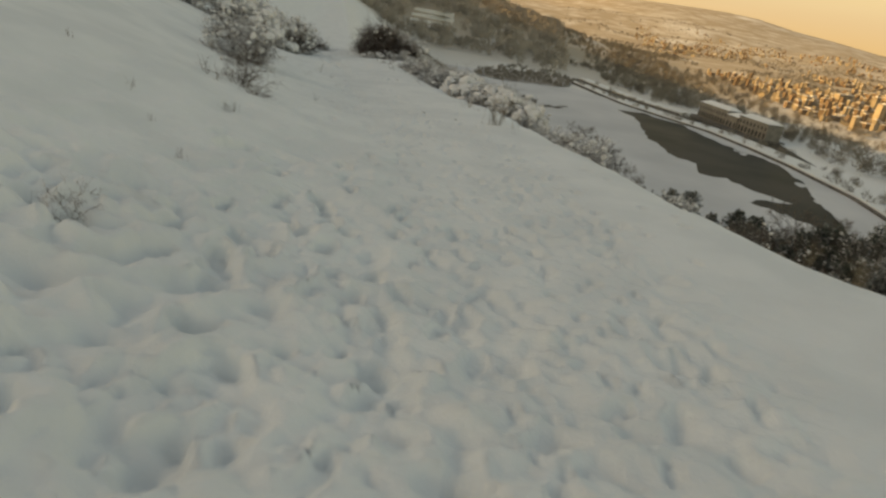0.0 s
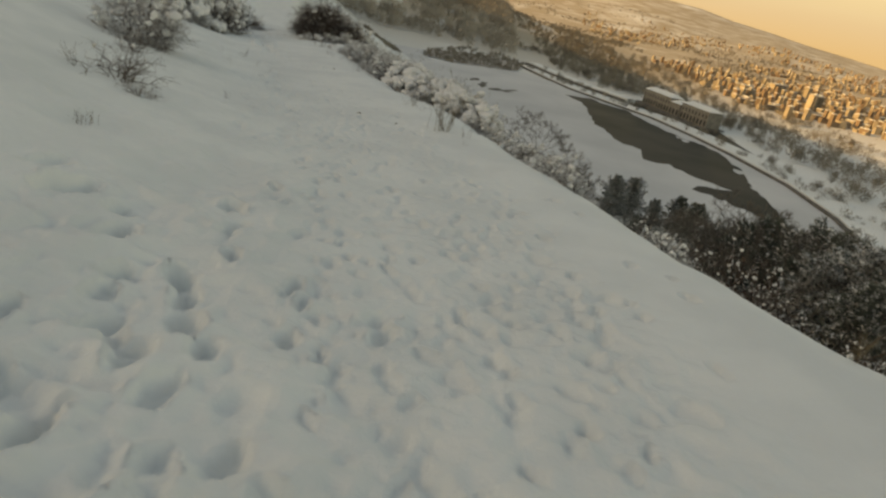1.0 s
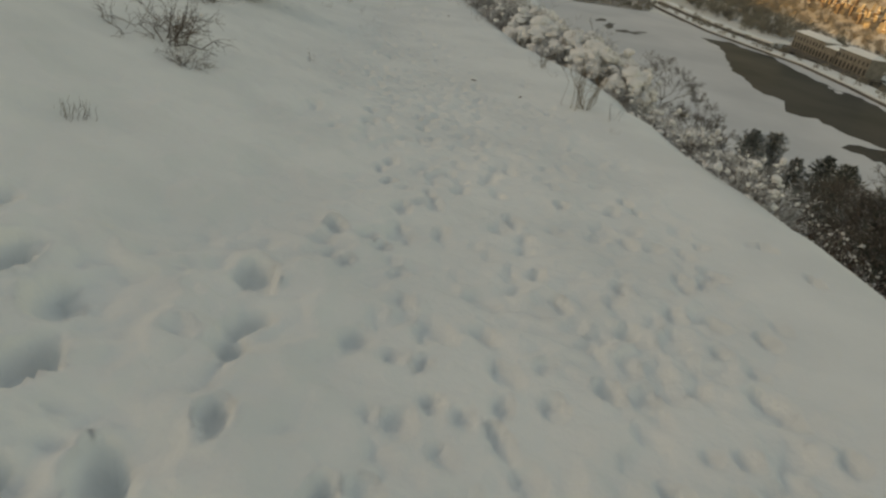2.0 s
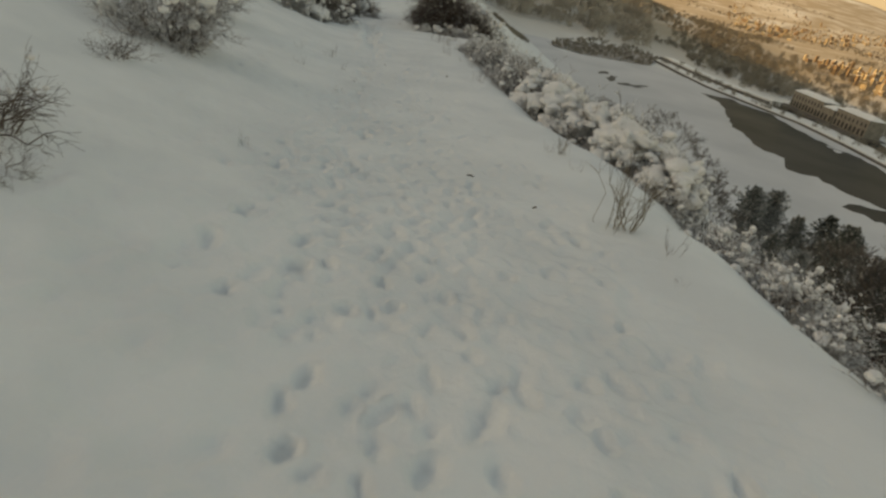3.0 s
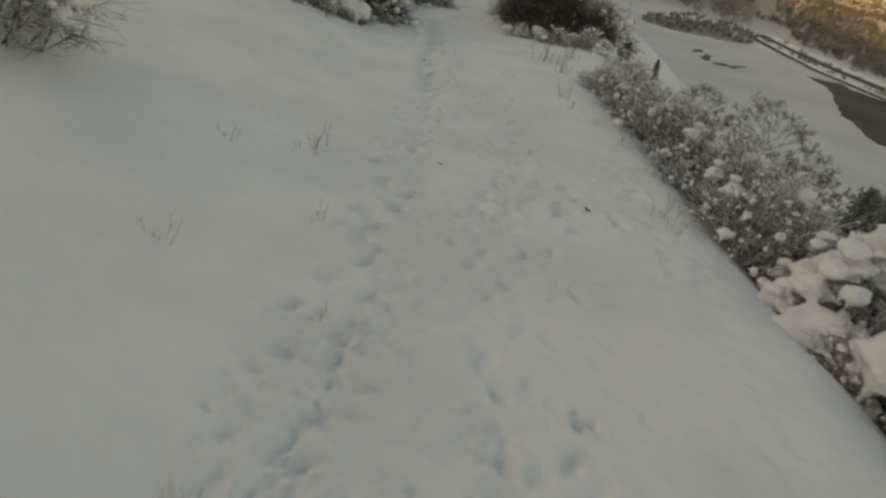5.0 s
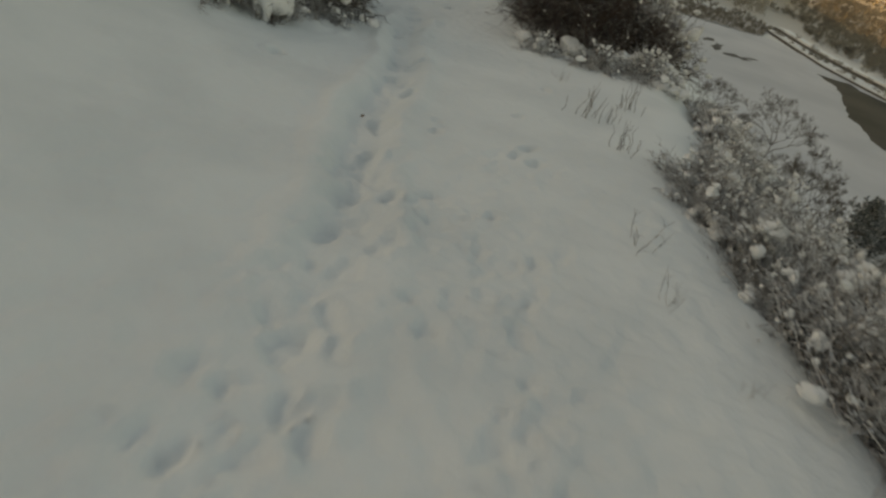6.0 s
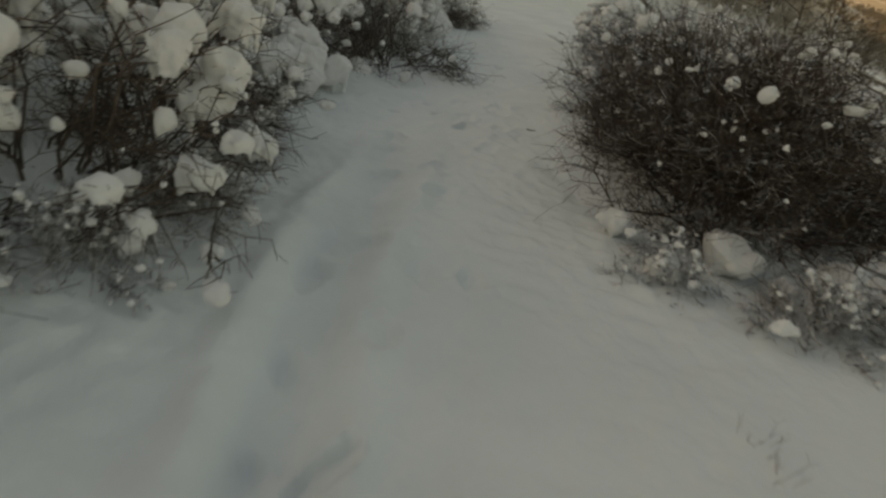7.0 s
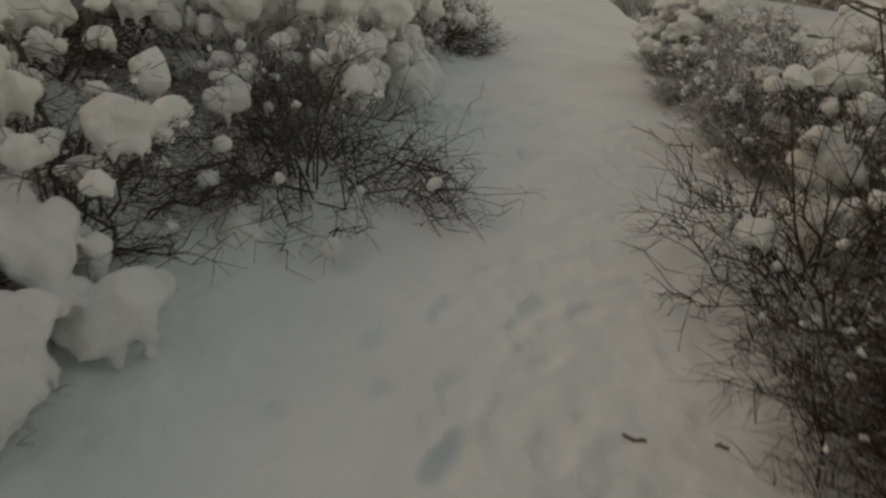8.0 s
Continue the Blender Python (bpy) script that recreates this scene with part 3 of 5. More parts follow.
def shrub(name, seed, radius, height, stems, twigs, label, bark=TWIG, twig_len=0.32, spill=0.0, stem_r=0.010, twig_r=0.0032, low=0.0,
          main=18, bow=0.75, joined=False, mantle=0, mantle_size=0.2, loads=0, load_size=0.1, fringe=0.6, lumps=0, lump_size=0.03, top=0.5,
          voxel=0.016, loose=6, crook=0.09, flat=0.62):
    """A many-stemmed shrub standing at the origin: woody stems, crossing twigs, a mantle of snow over its crown, pillows and lumps on its twigs."""
    r = random.Random(seed)
    root = tagged(new(name), label, "shrub")
    fine = Shell()
    tips = []
    for s in range(stems):
        a = r.uniform(0, 2 * math.pi)
        e = math.asin(min(1, low + (1 - low) * r.random() ** bow))
        reach = r.uniform(0.75, 1.02) * (1 + 0.22 * math.sin(2 * a + seed) * math.sin(3 * a + 2 * seed))
        tip = Vector((math.cos(a) * math.cos(e) * radius * reach, math.sin(a) * math.cos(e) * radius * reach,
                      max(0.06, math.sin(e) * height * reach)))
        foot = Vector((tip.x * 0.22 + r.gauss(0, 0.08) * radius, tip.y * 0.22 + r.gauss(0, 0.08) * radius, -0.08))
        pts = sway(foot, tip, r, 0.8 * crook, 5)
        k = r.uniform(0.7, 1.3)
        wood = fine if joined or s >= main else Shell()
        wood.tube(pts, [stem_r * k * (1 - 0.8 * i / 5) + 0.0015 for i in range(6)], 5)
        if wood is not fine:
            part("stem", wood, bark, root)
        tips.append(pts)
    made = 0
    spots = []
    while made < twigs:
        pts = tips[r.randrange(stems)]
        k = r.uniform(1.2, 4.99)
        i = int(k)
        p = pts[i].lerp(pts[i + 1], k - i)
        out = Vector((p.x, p.y, p.z * 0.6)).normalized() if p.length > 0.01 else Vector((0, 0, 1))
        d = (out * 0.7 + Vector((r.gauss(0, 0.7), r.gauss(0, 0.7), r.gauss(0.15, 0.6) - spill))).normalized()
        length = twig_len * r.uniform(0.5, 1.25)
        q = p + d * length
        q.z = max(q.z, 0.02)
        line = sway(p, q, r, crook, 3)
        fine.tube(line, [twig_r * 1.3, twig_r, twig_r * 0.8, twig_r * 0.5], 3)
        spots.append(line[2])
        made += 1
        for _ in range(r.choice((1, 2, 2, 3))):
            w = line[r.choice((1, 2, 2))]
            d2 = (d * 0.8 + Vector((r.gauss(0, 0.7), r.gauss(0, 0.7), r.gauss(0, 0.6)))).normalized()
            q2 = w + d2 * length * r.uniform(0.25, 0.6)
            q2.z = max(q2.z, 0.02)
            fine.tube(sway(w, q2, r, crook, 2), [twig_r * 0.8, twig_r * 0.6, twig_r * 0.4], 3)
            made += 1
    part("twig_tangle", fine, bark, root, "tangle of fine bare twigs")["kind"] = "stuff"

    def spot(high):
        best = spots[r.randrange(len(spots))]
        for _ in range(7 if high else 2):
            c = spots[r.randrange(len(spots))]
            if c.z / height + 0.4 * c.to_2d().length / radius > best.z / height + 0.4 * best.to_2d().length / radius:
                best = c
        return best

    snow = Shell()
    for k in range(mantle):
        a, e = r.uniform(0, 6.3), math.asin(r.uniform(0.35, 1.0))
        p = Vector((math.cos(a) * math.cos(e) * radius * 0.92, math.sin(a) * math.cos(e) * radius * 0.92, math.sin(e) * height * 0.92))
        lift = 1 + 0.10 * math.sin(3 * a + seed) + 0.08 * math.sin(5 * e + 2 * seed)
        load(snow, r, p * lift, mantle_size * math.exp(r.gauss(0, 0.3)), fringe if e < 0.9 else 0, flat)
    for k in range(loads):
        p, size = spot(r.random() < top), load_size * math.exp(r.gauss(0, 0.38))
        if k < loose:
            ob = new("snow_clump", PILLOWS[r.randrange(len(PILLOWS))])
            ob.parent, ob.matrix_basis = root, pose(p.x, p.y, p.z, r.gauss(0, 9), r.gauss(0, 9), r.uniform(0, 360)) @ Matrix.Scale(size * 0.45, 4)
        else:
            load(snow, r, p, size, fringe, r.uniform(0.6, 1.0) if fringe < 0.8 else r.uniform(0.65, 1.15))
    for k in range(lumps):
        p, size = spot(r.random() < top), lump_size * math.exp(r.gauss(0, 0.45))
        lump(snow, r, p + Vector((0, 0, 0.3 * size)), size, r.uniform(0.65, 1.2), PEBBLES)
    if snow.v:
        part("lodged_snow", snow.mesh("lodged_snow", SNOW_CLUMP) if joined else fused(snow, "lodged_snow", voxel), SNOW_CLUMP, root,
             "settled snow lodged on the twigs")["kind"] = "stuff"
    return root


def stand(ob, x, y, turn=0.0, sink=0.03, size=1.0):
    ob.matrix_basis = pose(x, y, ground_at(x, y) - sink, 0, 0, turn) @ Matrix.Scale(size, 4)
    return ob


def again(ob, x, y, turn, size=1.0, sink=0.03):
    return copy_thing(ob, pose(x, y, ground_at(x, y) - sink, 0, 0, turn) @ Matrix.Scale(size / ob.scale[0], 4))


# ---- shrubs beside the path ----
dense = shrub("snowy_shrub", 3, 1.3, 1.4, 78, 12500, "dense reddish-brown shrub dusted with snow beside the path", FROST_RED,
              0.36, loads=14, load_size=0.026, fringe=0.7, loose=0, lumps=560, lump_size=0.013, top=0.6, twig_r=0.0026, crook=0.13)
for x, y, size in ((0.02, -0.96, 0.21), (-0.27, -1.36, 0.13), (0.67, -0.7, 0.19), (0.34, -1.0, 0.12), (-0.62, -0.95, 0.11)):
    ob = new("snow_clump", PILLOWS[int(size * 100) % 9])
    ob.parent, ob.matrix_basis = dense, pose(x, y, size * 0.8, 0, 0, x * 300) @ Matrix.Scale(size, 4)
stand(dense, -6.15, 26.25)
open_shrub = shrub("snowy_shrub", 4, 0.85, 1.15, 46, 2900, "open bare shrub with upright brown stems and snow in its forks", FROST_RED,
                   0.30, stem_r=0.006, twig_r=0.0023, main=30, loads=16, load_size=0.07, fringe=0.4, lumps=120, lump_size=0.026, top=0.2, loose=1)
stand(open_shrub, -7.25, 28.45, 0, 0.03, 1.15)
laden = shrub("snowy_shrub", 5, 1.15, 1.5, 44, 2300, "shrub bowed under thick pillows of fresh snow", FROST_TWIG, 0.34,
              spill=0.4, bow=1.3, flat=0.8, mantle=16, mantle_size=0.15, loads=84, load_size=0.08, fringe=0.9, lumps=150, lump_size=0.02, top=0.25)
stand(laden, -9.7, 22.0, 0, 0.03, 0.85)
laden_b = shrub("snowy_shrub", 6, 1.0, 1.3, 40, 2300, "bare shrub hung with lumps of snow at the path's edge", TWIG, 0.34,
                spill=0.4, bow=1.2, loads=84, load_size=0.058, fringe=0.9, lumps=170, lump_size=0.018, top=0.25, voxel=0.014)
stand(laden_b, -9.25, 23.3, 20)
overhang = shrub("snowy_shrub", 7, 0.95, 0.75, 38, 1900, "bare arching shrub with black crooked twigs over the snow", TWIG, 0.36,
                 spill=0.35, stem_r=0.008, twig_r=0.0027, bow=1.25, loads=9, load_size=0.10, fringe=0.6, lumps=40, lump_size=0.03, crook=0.17)
stand(overhang, -10.2, 28.2)
hedge = shrub("snowy_shrub", 8, 0.66, 1.08, 54, 3600, "rounded shrub capped with heavy snow on the brink of the slope", FROST_TWIG, 0.24,
              spill=0.2, flat=0.55, mantle=72, mantle_size=0.09, loads=36, load_size=0.05, fringe=0.5, lumps=200, lump_size=0.022, top=0.4, voxel=0.016, loose=0)
stand(hedge, -1.35, 15.75)
fuzzy = shrub("snowy_shrub", 12, 0.72, 0.98, 54, 5200, "rimed grey-brown shrub of fine snow-crusted twigs", FROST_TWIG, 0.28,
              mantle=10, mantle_size=0.05, loads=26, load_size=0.027, fringe=0.3, lumps=520, lump_size=0.013, top=0.5, voxel=0.011, loose=0)
stand(fuzzy, -2.3, 17.25, 0, 0.03, 0.8)
low_scrub = shrub("snowy_shrub", 9, 0.55, 0.42, 34, 1900, "low scrub half buried in snow on the steep slope", FROST_TWIG, 0.20,
                  spill=0.1, main=0, mantle=3, mantle_size=0.05, loads=10, load_size=0.028, fringe=0.2, lumps=260, lump_size=0.012, top=0.6, loose=0, voxel=0.01)
stand(low_scrub, 0.55, 11.2)
bank_shrub = shrub("snowy_shrub", 10, 0.85, 0.95, 46, 2600, "twiggy shrub with a cap of snow on the bank", FROST_TWIG, 0.36, spill=0.2,
                   mantle=3, mantle_size=0.10, loads=22, load_size=0.05, fringe=0.5, lumps=110, lump_size=0.026, top=0.6)
stand(bank_shrub, -5.75, 12.25, 40, 0.03, 0.95)
bare_shrub = shrub("bare_shrub", 14, 0.85, 0.55, 22, 620, "small leafless shrub with crooked twigs on the bank", TWIG, 0.30, twig_r=0.0026, stem_r=0.007, bow=1.2,
                   lumps=16, lump_size=0.028, top=0.6)
stand(bare_shrub, -4.1, 8.45, 0, 0.03, 0.7)
buried = shrub("snowy_shrub", 15, 0.36, 0.55, 16, 260, "small shrub buried under merged drooping pillows of snow", FROST_TWIG, 0.2,
               spill=0.5, flat=0.95, mantle=14, mantle_size=0.085, loads=22, load_size=0.085, fringe=0.7, lumps=30, lump_size=0.03, top=0.2)
stand(buried, -9.9, 25.95, 0, 0.03, 0.85)
mound = shrub("snowy_shrub", 16, 0.55, 0.34, 14, 160, "low bush drifted over by a smooth mound of snow", FROST_TWIG, 0.2,
              spill=0.3, mantle=26, mantle_size=0.12, fringe=0.5, loads=8, load_size=0.06, lumps=20, lump_size=0.025, top=0.3)
stand(mound, -8.95, 22.1)
LIP_BUSHES = [
    (laden, -10.9, 21.5, 70, 1.0), (mound, -9.55, 21.75, 110, 0.9), (buried, -10.05, 25.6, 40, 0.75), (laden_b, -9.6, 24.3, 90, 0.9),
    (laden_b, -10.4, 25.7, 200, 0.7), (laden_b, -10.6, 26.9, 140, 0.8), (laden, -11.3, 23.8, 130, 1.05), (laden_b, -11.9, 25.7, 250, 1.1),
    (laden_b, -12.3, 27.6, 310, 1.1), (laden, -11.2, 29.9, 30, 0.75), (laden, -11.2, 28.75, 70, 0.8), (laden, -12.2, 29.0, 200, 0.9),
    (laden, -11.9, 31.8, 160, 0.8), (laden_b, -12.6, 34.0, 80, 0.95), (overhang, -11.7, 33.0, 100, 0.8), (laden_b, -13.2, 30.4, 60, 1.1),
    (laden, -12.7, 22.4, 250, 1.1),
]
SLOPE_BUSHES = [
    (dense, -6.7, 27.35, 100, 0.75), (fuzzy, -6.0, 28.2, 100, 1.2), (dense, -5.35, 26.9, 210, 0.5), (fuzzy, -6.6, 29.9, 130, 1.1),
    (open_shrub, -7.2, 30.6, 150, 0.9), (laden_b, -5.3, 28.4, 60, 0.9), (fuzzy, -8.0, 33.0, 210, 1.0), (hedge, -7.0, 32.0, 40, 1.1),
    (hedge, -0.98, 15.0, 60, 0.95), (hedge, -1.75, 16.4, 130, 0.9), (hedge, -0.6, 14.25, 200, 0.95), (hedge, -0.22, 13.5, 290, 0.88),
    (hedge, 0.16, 12.8, 20, 0.72), (hedge, -0.3, 15.1, 120, 1.1), (fuzzy, -1.5, 17.2, 80, 1.0), (fuzzy, -2.42, 17.95, 40, 0.85),
    (fuzzy, -2.62, 18.65, 290, 0.9),
]
PATH_BUSHES = [
    (fuzzy, -2.92, 19.35, 110, 0.9), (fuzzy, -2.0, 18.9, 20, 1.1), (fuzzy, -3.25, 20.05, 240, 0.85), (fuzzy, -3.55, 20.8, 170, 0.8),
    (hedge, -1.1, 16.7, 10, 0.95), (fuzzy, -2.5, 20.3, 80, 1.0), (fuzzy, -4.2, 21.8, 30, 0.5), (fuzzy, -4.05, 21.25, 60, 0.5),
    (mound, -4.1, 21.15, 10, 0.45), (mound, -5.2, 25.55, 30, 0.6), (mound, -2.95, 18.75, 80, 0.55), (mound, -4.95, 26.2, 140, 0.65),
    (mound, -4.75, 25.0, 200, 0.4), (fuzzy, -3.95, 23.0, 40, 0.5), (fuzzy, -3.95, 24.0, 140, 0.52), (fuzzy, -4.15, 25.1, 240, 0.5),
    (bank_shrub, -7.4, 15.2, 220, 0.9),
]
OUTER_BUSHES = [
    (low_scrub, -8.62, 22.2, 0, 0.8), (low_scrub, -8.95, 21.75, 80, 0.9), (low_scrub, -9.35, 21.4, 150, 0.8), (low_scrub, -8.6, 23.0, 200, 0.7),
    (low_scrub, -8.65, 23.7, 280, 0.7), (low_scrub, -9.1, 24.6, 30, 0.6), (low_scrub, -9.6, 25.2, 120, 0.7), (low_scrub, -6.4, 24.95, 60, 0.6),
    (low_scrub, -5.7, 24.9, 160, 0.7), (low_scrub, -5.1, 25.1, 220, 0.8), (buried, -10.15, 26.3, 100, 1.0), (fuzzy, -7.75, 30.6, 250, 0.95),
    (fuzzy, -8.3, 32.0, 20, 0.8), (hedge, -8.8, 33.6, 70, 0.9),
]
for ob, x, y, turn, size in LIP_BUSHES + SLOPE_BUSHES + PATH_BUSHES + OUTER_BUSHES:
    again(ob, x, y, turn, size)
dice = random.Random(21)
for k in range(46):
    y = 7.5 + 17.5 * (k + dice.random()) / 46
    x = float(centre(y) + lip(y)) + dice.choice((0.35, 0.7, 1.2, 1.8, 2.6)) * dice.uniform(0.85, 1.2)
    again(low_scrub, x, y, dice.uniform(0, 360), dice.uniform(0.55, 1.1), 0.06)


for k in range(30):
    y = 7.0 + 7.5 * (k + dice.random()) / 30
    again(low_scrub, float(centre(y) + lip(y)) + dice.uniform(0.3, 1.7), y, dice.uniform(0, 360), dice.uniform(0.4, 0.8), 0.06)


# ---- dry stalks and litter in the snow ----
def stalks(seed, count, height, spread_r, label, lean=0.25, forks=2, thick=0.0028, mat=STRAW):
    r = random.Random(seed)
    root = tagged(new("dry_weed"), label, "weed")
    for s in range(count):
        sh = Shell()
        a = r.uniform(0, 6.3)
        foot = Vector((r.gauss(0, spread_r * 0.25), r.gauss(0, spread_r * 0.25), -0.05))
        tip = foot + Vector((math.cos(a) * lean * r.uniform(0.2, 1.2), math.sin(a) * lean * r.uniform(0.2, 1.2), 1)) * height * r.uniform(0.5, 1.1)
        pts = sway(foot, tip, r, 0.04, 4)
        sh.tube(pts, [thick * 1.3, thick * 1.1, thick, thick * 0.8, thick * 0.5], 4)
        for _ in range(forks):
            w = pts[r.choice((2, 3))]
            q = w + Vector((r.gauss(0, 0.5), r.gauss(0, 0.5), 0.6)).normalized() * height * r.uniform(0.12, 0.3)
            sh.tube([w, w.lerp(q, 0.5) + Vector((0, 0, 0.01)), q], [thick * 0.7, thick * 0.55, thick * 0.35], 3)
        part("stalk", sh, mat, root)
    return root


fan = stalks(1, 30, 0.50, 0.20, "fan of thin dry stalks standing in the snow", 0.40, 3, 0.0018)
stand(fan, -0.42, 10.5, 0, 0.03, 1.25)
tuft = stalks(2, 11, 0.38, 0.40, "cluster of broken brown weed stems in the snow", 0.25, 1, 0.0027, TWIG)
stand(tuft, -5.33, 22.6)
sprig = stalks(3, 6, 0.32, 0.2, "few crooked dry stems poking from the snow", 0.6, 4, 0.0016, TWIG)
stand(sprig, -5.46, 16.2)
NEAR_STALKS = [
    (sprig, -5.86, 15.68, 90, 0.5), (sprig, -4.48, 20.22, 40, 0.8), (sprig, -4.27, 19.69, 200, 0.6), (sprig, -3.48, 18.69, 10, 0.85),
    (sprig, -2.99, 16.9, 130, 0.7), (tuft, -5.0, 23.18, 150, 0.85), (tuft, -4.85, 21.93, 220, 0.7), (tuft, -5.1, 22.65, 300, 0.45),
    (sprig, -3.86, 19.21, 300, 0.35), (sprig, -0.1, 10.17, 20, 0.75), (sprig, -0.9, 11.9, 80, 0.45), (fan, -1.1, 12.55, 170, 0.45),
    (sprig, -1.23, 12.54, 60, 0.5), (sprig, -0.08, 9.6, 250, 0.3), (sprig, -4.83, 15.25, 30, 0.45), (sprig, -5.17, 14.38, 110, 0.55),
    (sprig, -4.09, 13.35, 290, 0.35),
]
FAR_STALKS = [
    (sprig, -4.28, 14.4, 10, 0.35), (tuft, -3.24, 6.45, 0, 0.36), (tuft, -3.17, 6.5, 60, 0.40), (bare_shrub, -2.36, 2.9, 90, 0.26),
    (bare_shrub, -5.12, 10.7, 30, 0.4), (tuft, -3.84, 5.71, 120, 0.4), (tuft, -4.92, 6.27, 20, 0.4), (tuft, -3.19, 4.98, 70, 0.25),
    (tuft, -2.58, 4.42, 170, 0.28), (fan, 2.75, 4.75, 10, 0.5), (fan, 2.5, 5.05, 80, 0.4), (sprig, -3.49, 10.15, 190, 0.4),
    (bare_shrub, -3.6, 8.1, 200, 0.3), (sprig, -5.8, 23.68, 20, 0.5), (sprig, -5.9, 23.79, 80, 0.5), (sprig, -2.88, 16.68, 60, 0.45),
]
for ob, x, y, turn, size in NEAR_STALKS + FAR_STALKS:
    again(ob, x, y, turn, size, 0.0)


def litter(x, y, length, turn, seed):
    r = random.Random(seed)
    sh = Shell()
    a = Vector((-length / 2, 0, 0.012))
    sh.tube(sway(a, -a + Vector((0, 0, 0.024)), r, 0.08, 4), [0.005, 0.008, 0.008, 0.006, 0.003], 5)
    ob = new("stick", sh.mesh("stick", TWIG))
    ob.matrix_basis = pose(x, y, ground_at(x, y) + 0.0, 0, 0, turn)
    return tagged(ob, "short dark broken stick lying on the snow", "stick")


for k, (x, y, length, turn) in enumerate(((-7.92, 27.09, 0.13, 18), (-7.66, 27.20, 0.05, 20), (-1.75, 11.03, 0.09, 20), (-4.69, 16.76, 0.05, -30), (-1.12, 10.52, 0.05, 60), (-3.48, 16.62, 0.06, -50), (-6.62, 20.75, 0.05, 80))):
    litter(x, y, length, turn, k)


# ---- trees on the slope ----
def bare_tree(seed, height, spread_r, label):
    r = random.Random(seed)
    root = tagged(new("bare_tree"), label, "tree")
    trunk, crown = Shell(), Shell()
    top = Vector((r.gauss(0, 0.03) * height, r.gauss(0, 0.03) * height, height * 0.45))
    pts = sway(Vector((0, 0, -0.4)), top, r, 0.03, 4)
    base_r = height * 0.010
    trunk.tube(pts, [base_r * (1 - 0.12 * k) for k in range(5)], 7)

    def grow(p, d, length, rad, depth):
        q = p + d * length
        sh = trunk if depth > 4 else crown
        line = sway(p, q, r, 0.06, 3)
        wide = max(rad, 0.012)
        sh.tube(line, [wide, wide * 0.85, wide * 0.72, wide * 0.6], 5 if depth > 4 else 3)
        if depth == 0:
            return
        for _ in range(3 if depth > 3 else 4):
            nd = (d + Vector((r.gauss(0, 0.5), r.gauss(0, 0.5), r.gauss(0.10, 0.32)))).normalized()
            grow(line[r.choice((2, 3, 3))], nd, length * r.uniform(0.52, 0.78), rad * 0.52, depth - 1)

    for k in range(5):
        a = 2 * math.pi * k / 5 + r.uniform(-0.4, 0.4)
        d = Vector((math.cos(a) * spread_r, math.sin(a) * spread_r, r.uniform(0.7, 1.2))).normalized()
        grow(pts[r.choice((2, 3, 4))], d, height * 0.23, base_r * 0.6, 5)
    part("trunk", trunk, BARK, root, "grey-brown trunk and limbs")
    part("crown", crown, BARK, root, "bare winter crown of fine twigs")
    return root


def needle_tree(name, seed, height, radius, label, pointed, tufts=520, snow=0.16):
    """An evergreen: trunk, whorled limbs, many ragged needle tufts and patches of snow."""
    r = random.Random(seed)
    root = tagged(new(name), label, "tree")
    trunk, green, white = Shell(), Shell(), Shell()
    trunk.tube(sway(Vector((0, 0, -0.5)), Vector((0, 0, height * 0.97)), r, 0.008, 5), [height * 0.018 * (1 - 0.16 * k) for k in range(6)], 7)
    levels = 16 if pointed else 21
    for lev in range(levels):
        t = (lev + 0.5 * r.random()) / levels
        h = height * ((0.10 + 0.88 * t) if pointed else (0.16 + 0.82 * t))
        full = radius * (1.05 - t) ** (0.9 if pointed else 0.62) * min(1, 0.6 + 2 * t)
        limbs = r.choice((5, 6, 7)) if pointed else r.choice((5, 6, 7))
        for i in range(limbs):
            a = 6.283 * (i + r.uniform(-0.3, 0.3)) / limbs + lev * 1.1
            reach = full * r.uniform(0.55, 1.12)
            out = Vector((math.cos(a), math.sin(a), 0))
            rise = reach * (-0.28 if pointed else r.uniform(-0.12, 0.22))
            tip = out * reach + Vector((0, 0, h + rise))
            trunk.tube([Vector((0, 0, h)), out * reach * 0.5 + Vector((0, 0, h + 0.35 * rise)), tip], [height * 0.005, height * 0.0035, height * 0.0015], 4)
            for j in range(max(4, tufts // (levels * limbs))):
                s = r.uniform(0.15, 1.08)
                side = Vector((-out.y, out.x, 0)) * r.gauss(0, 0.16) * reach * s
                p = out * reach * s + side + Vector((0, 0, h + rise * s * s + (0 if pointed else 0.25 * reach * max(0, s - 0.6)) + r.gauss(0, 0.016) * height))
                size = height * 0.036 * r.uniform(0.6, 1.25)
                for _ in range(13):
                    d = (out * 0.6 + Vector((r.gauss(0, 0.6), r.gauss(0, 0.6), r.gauss(0.55, 0.4)))).normalized()
                    w = d.orthogonal().normalized() * size * 0.10
                    green.add([p - w, p + w, p + d * size], [(0, 1, 2)])
                if r.random() < snow:
                    q = p + Vector((0, 0, size * 0.35))
                    me = SMALL_CLUMPS[r.randrange(8)]
                    k = size * r.uniform(0.15, 0.4)
                    white.add([q + Vector((v.co.x * k, v.co.y * k, v.co.z * k * 0.5)) for v in me.vertices], [tuple(f.vertices) for f in me.polygons])
    part("trunk", trunk, BARK, root, "dark scaly trunk with limbs")
    part("crown", green, NEEDLE, root, "dark green ragged needles", False)
    part("lodged_snow", white, SNOW_CLUMP, root, "patches of snow on the boughs")["kind"] = "stuff"
    return root


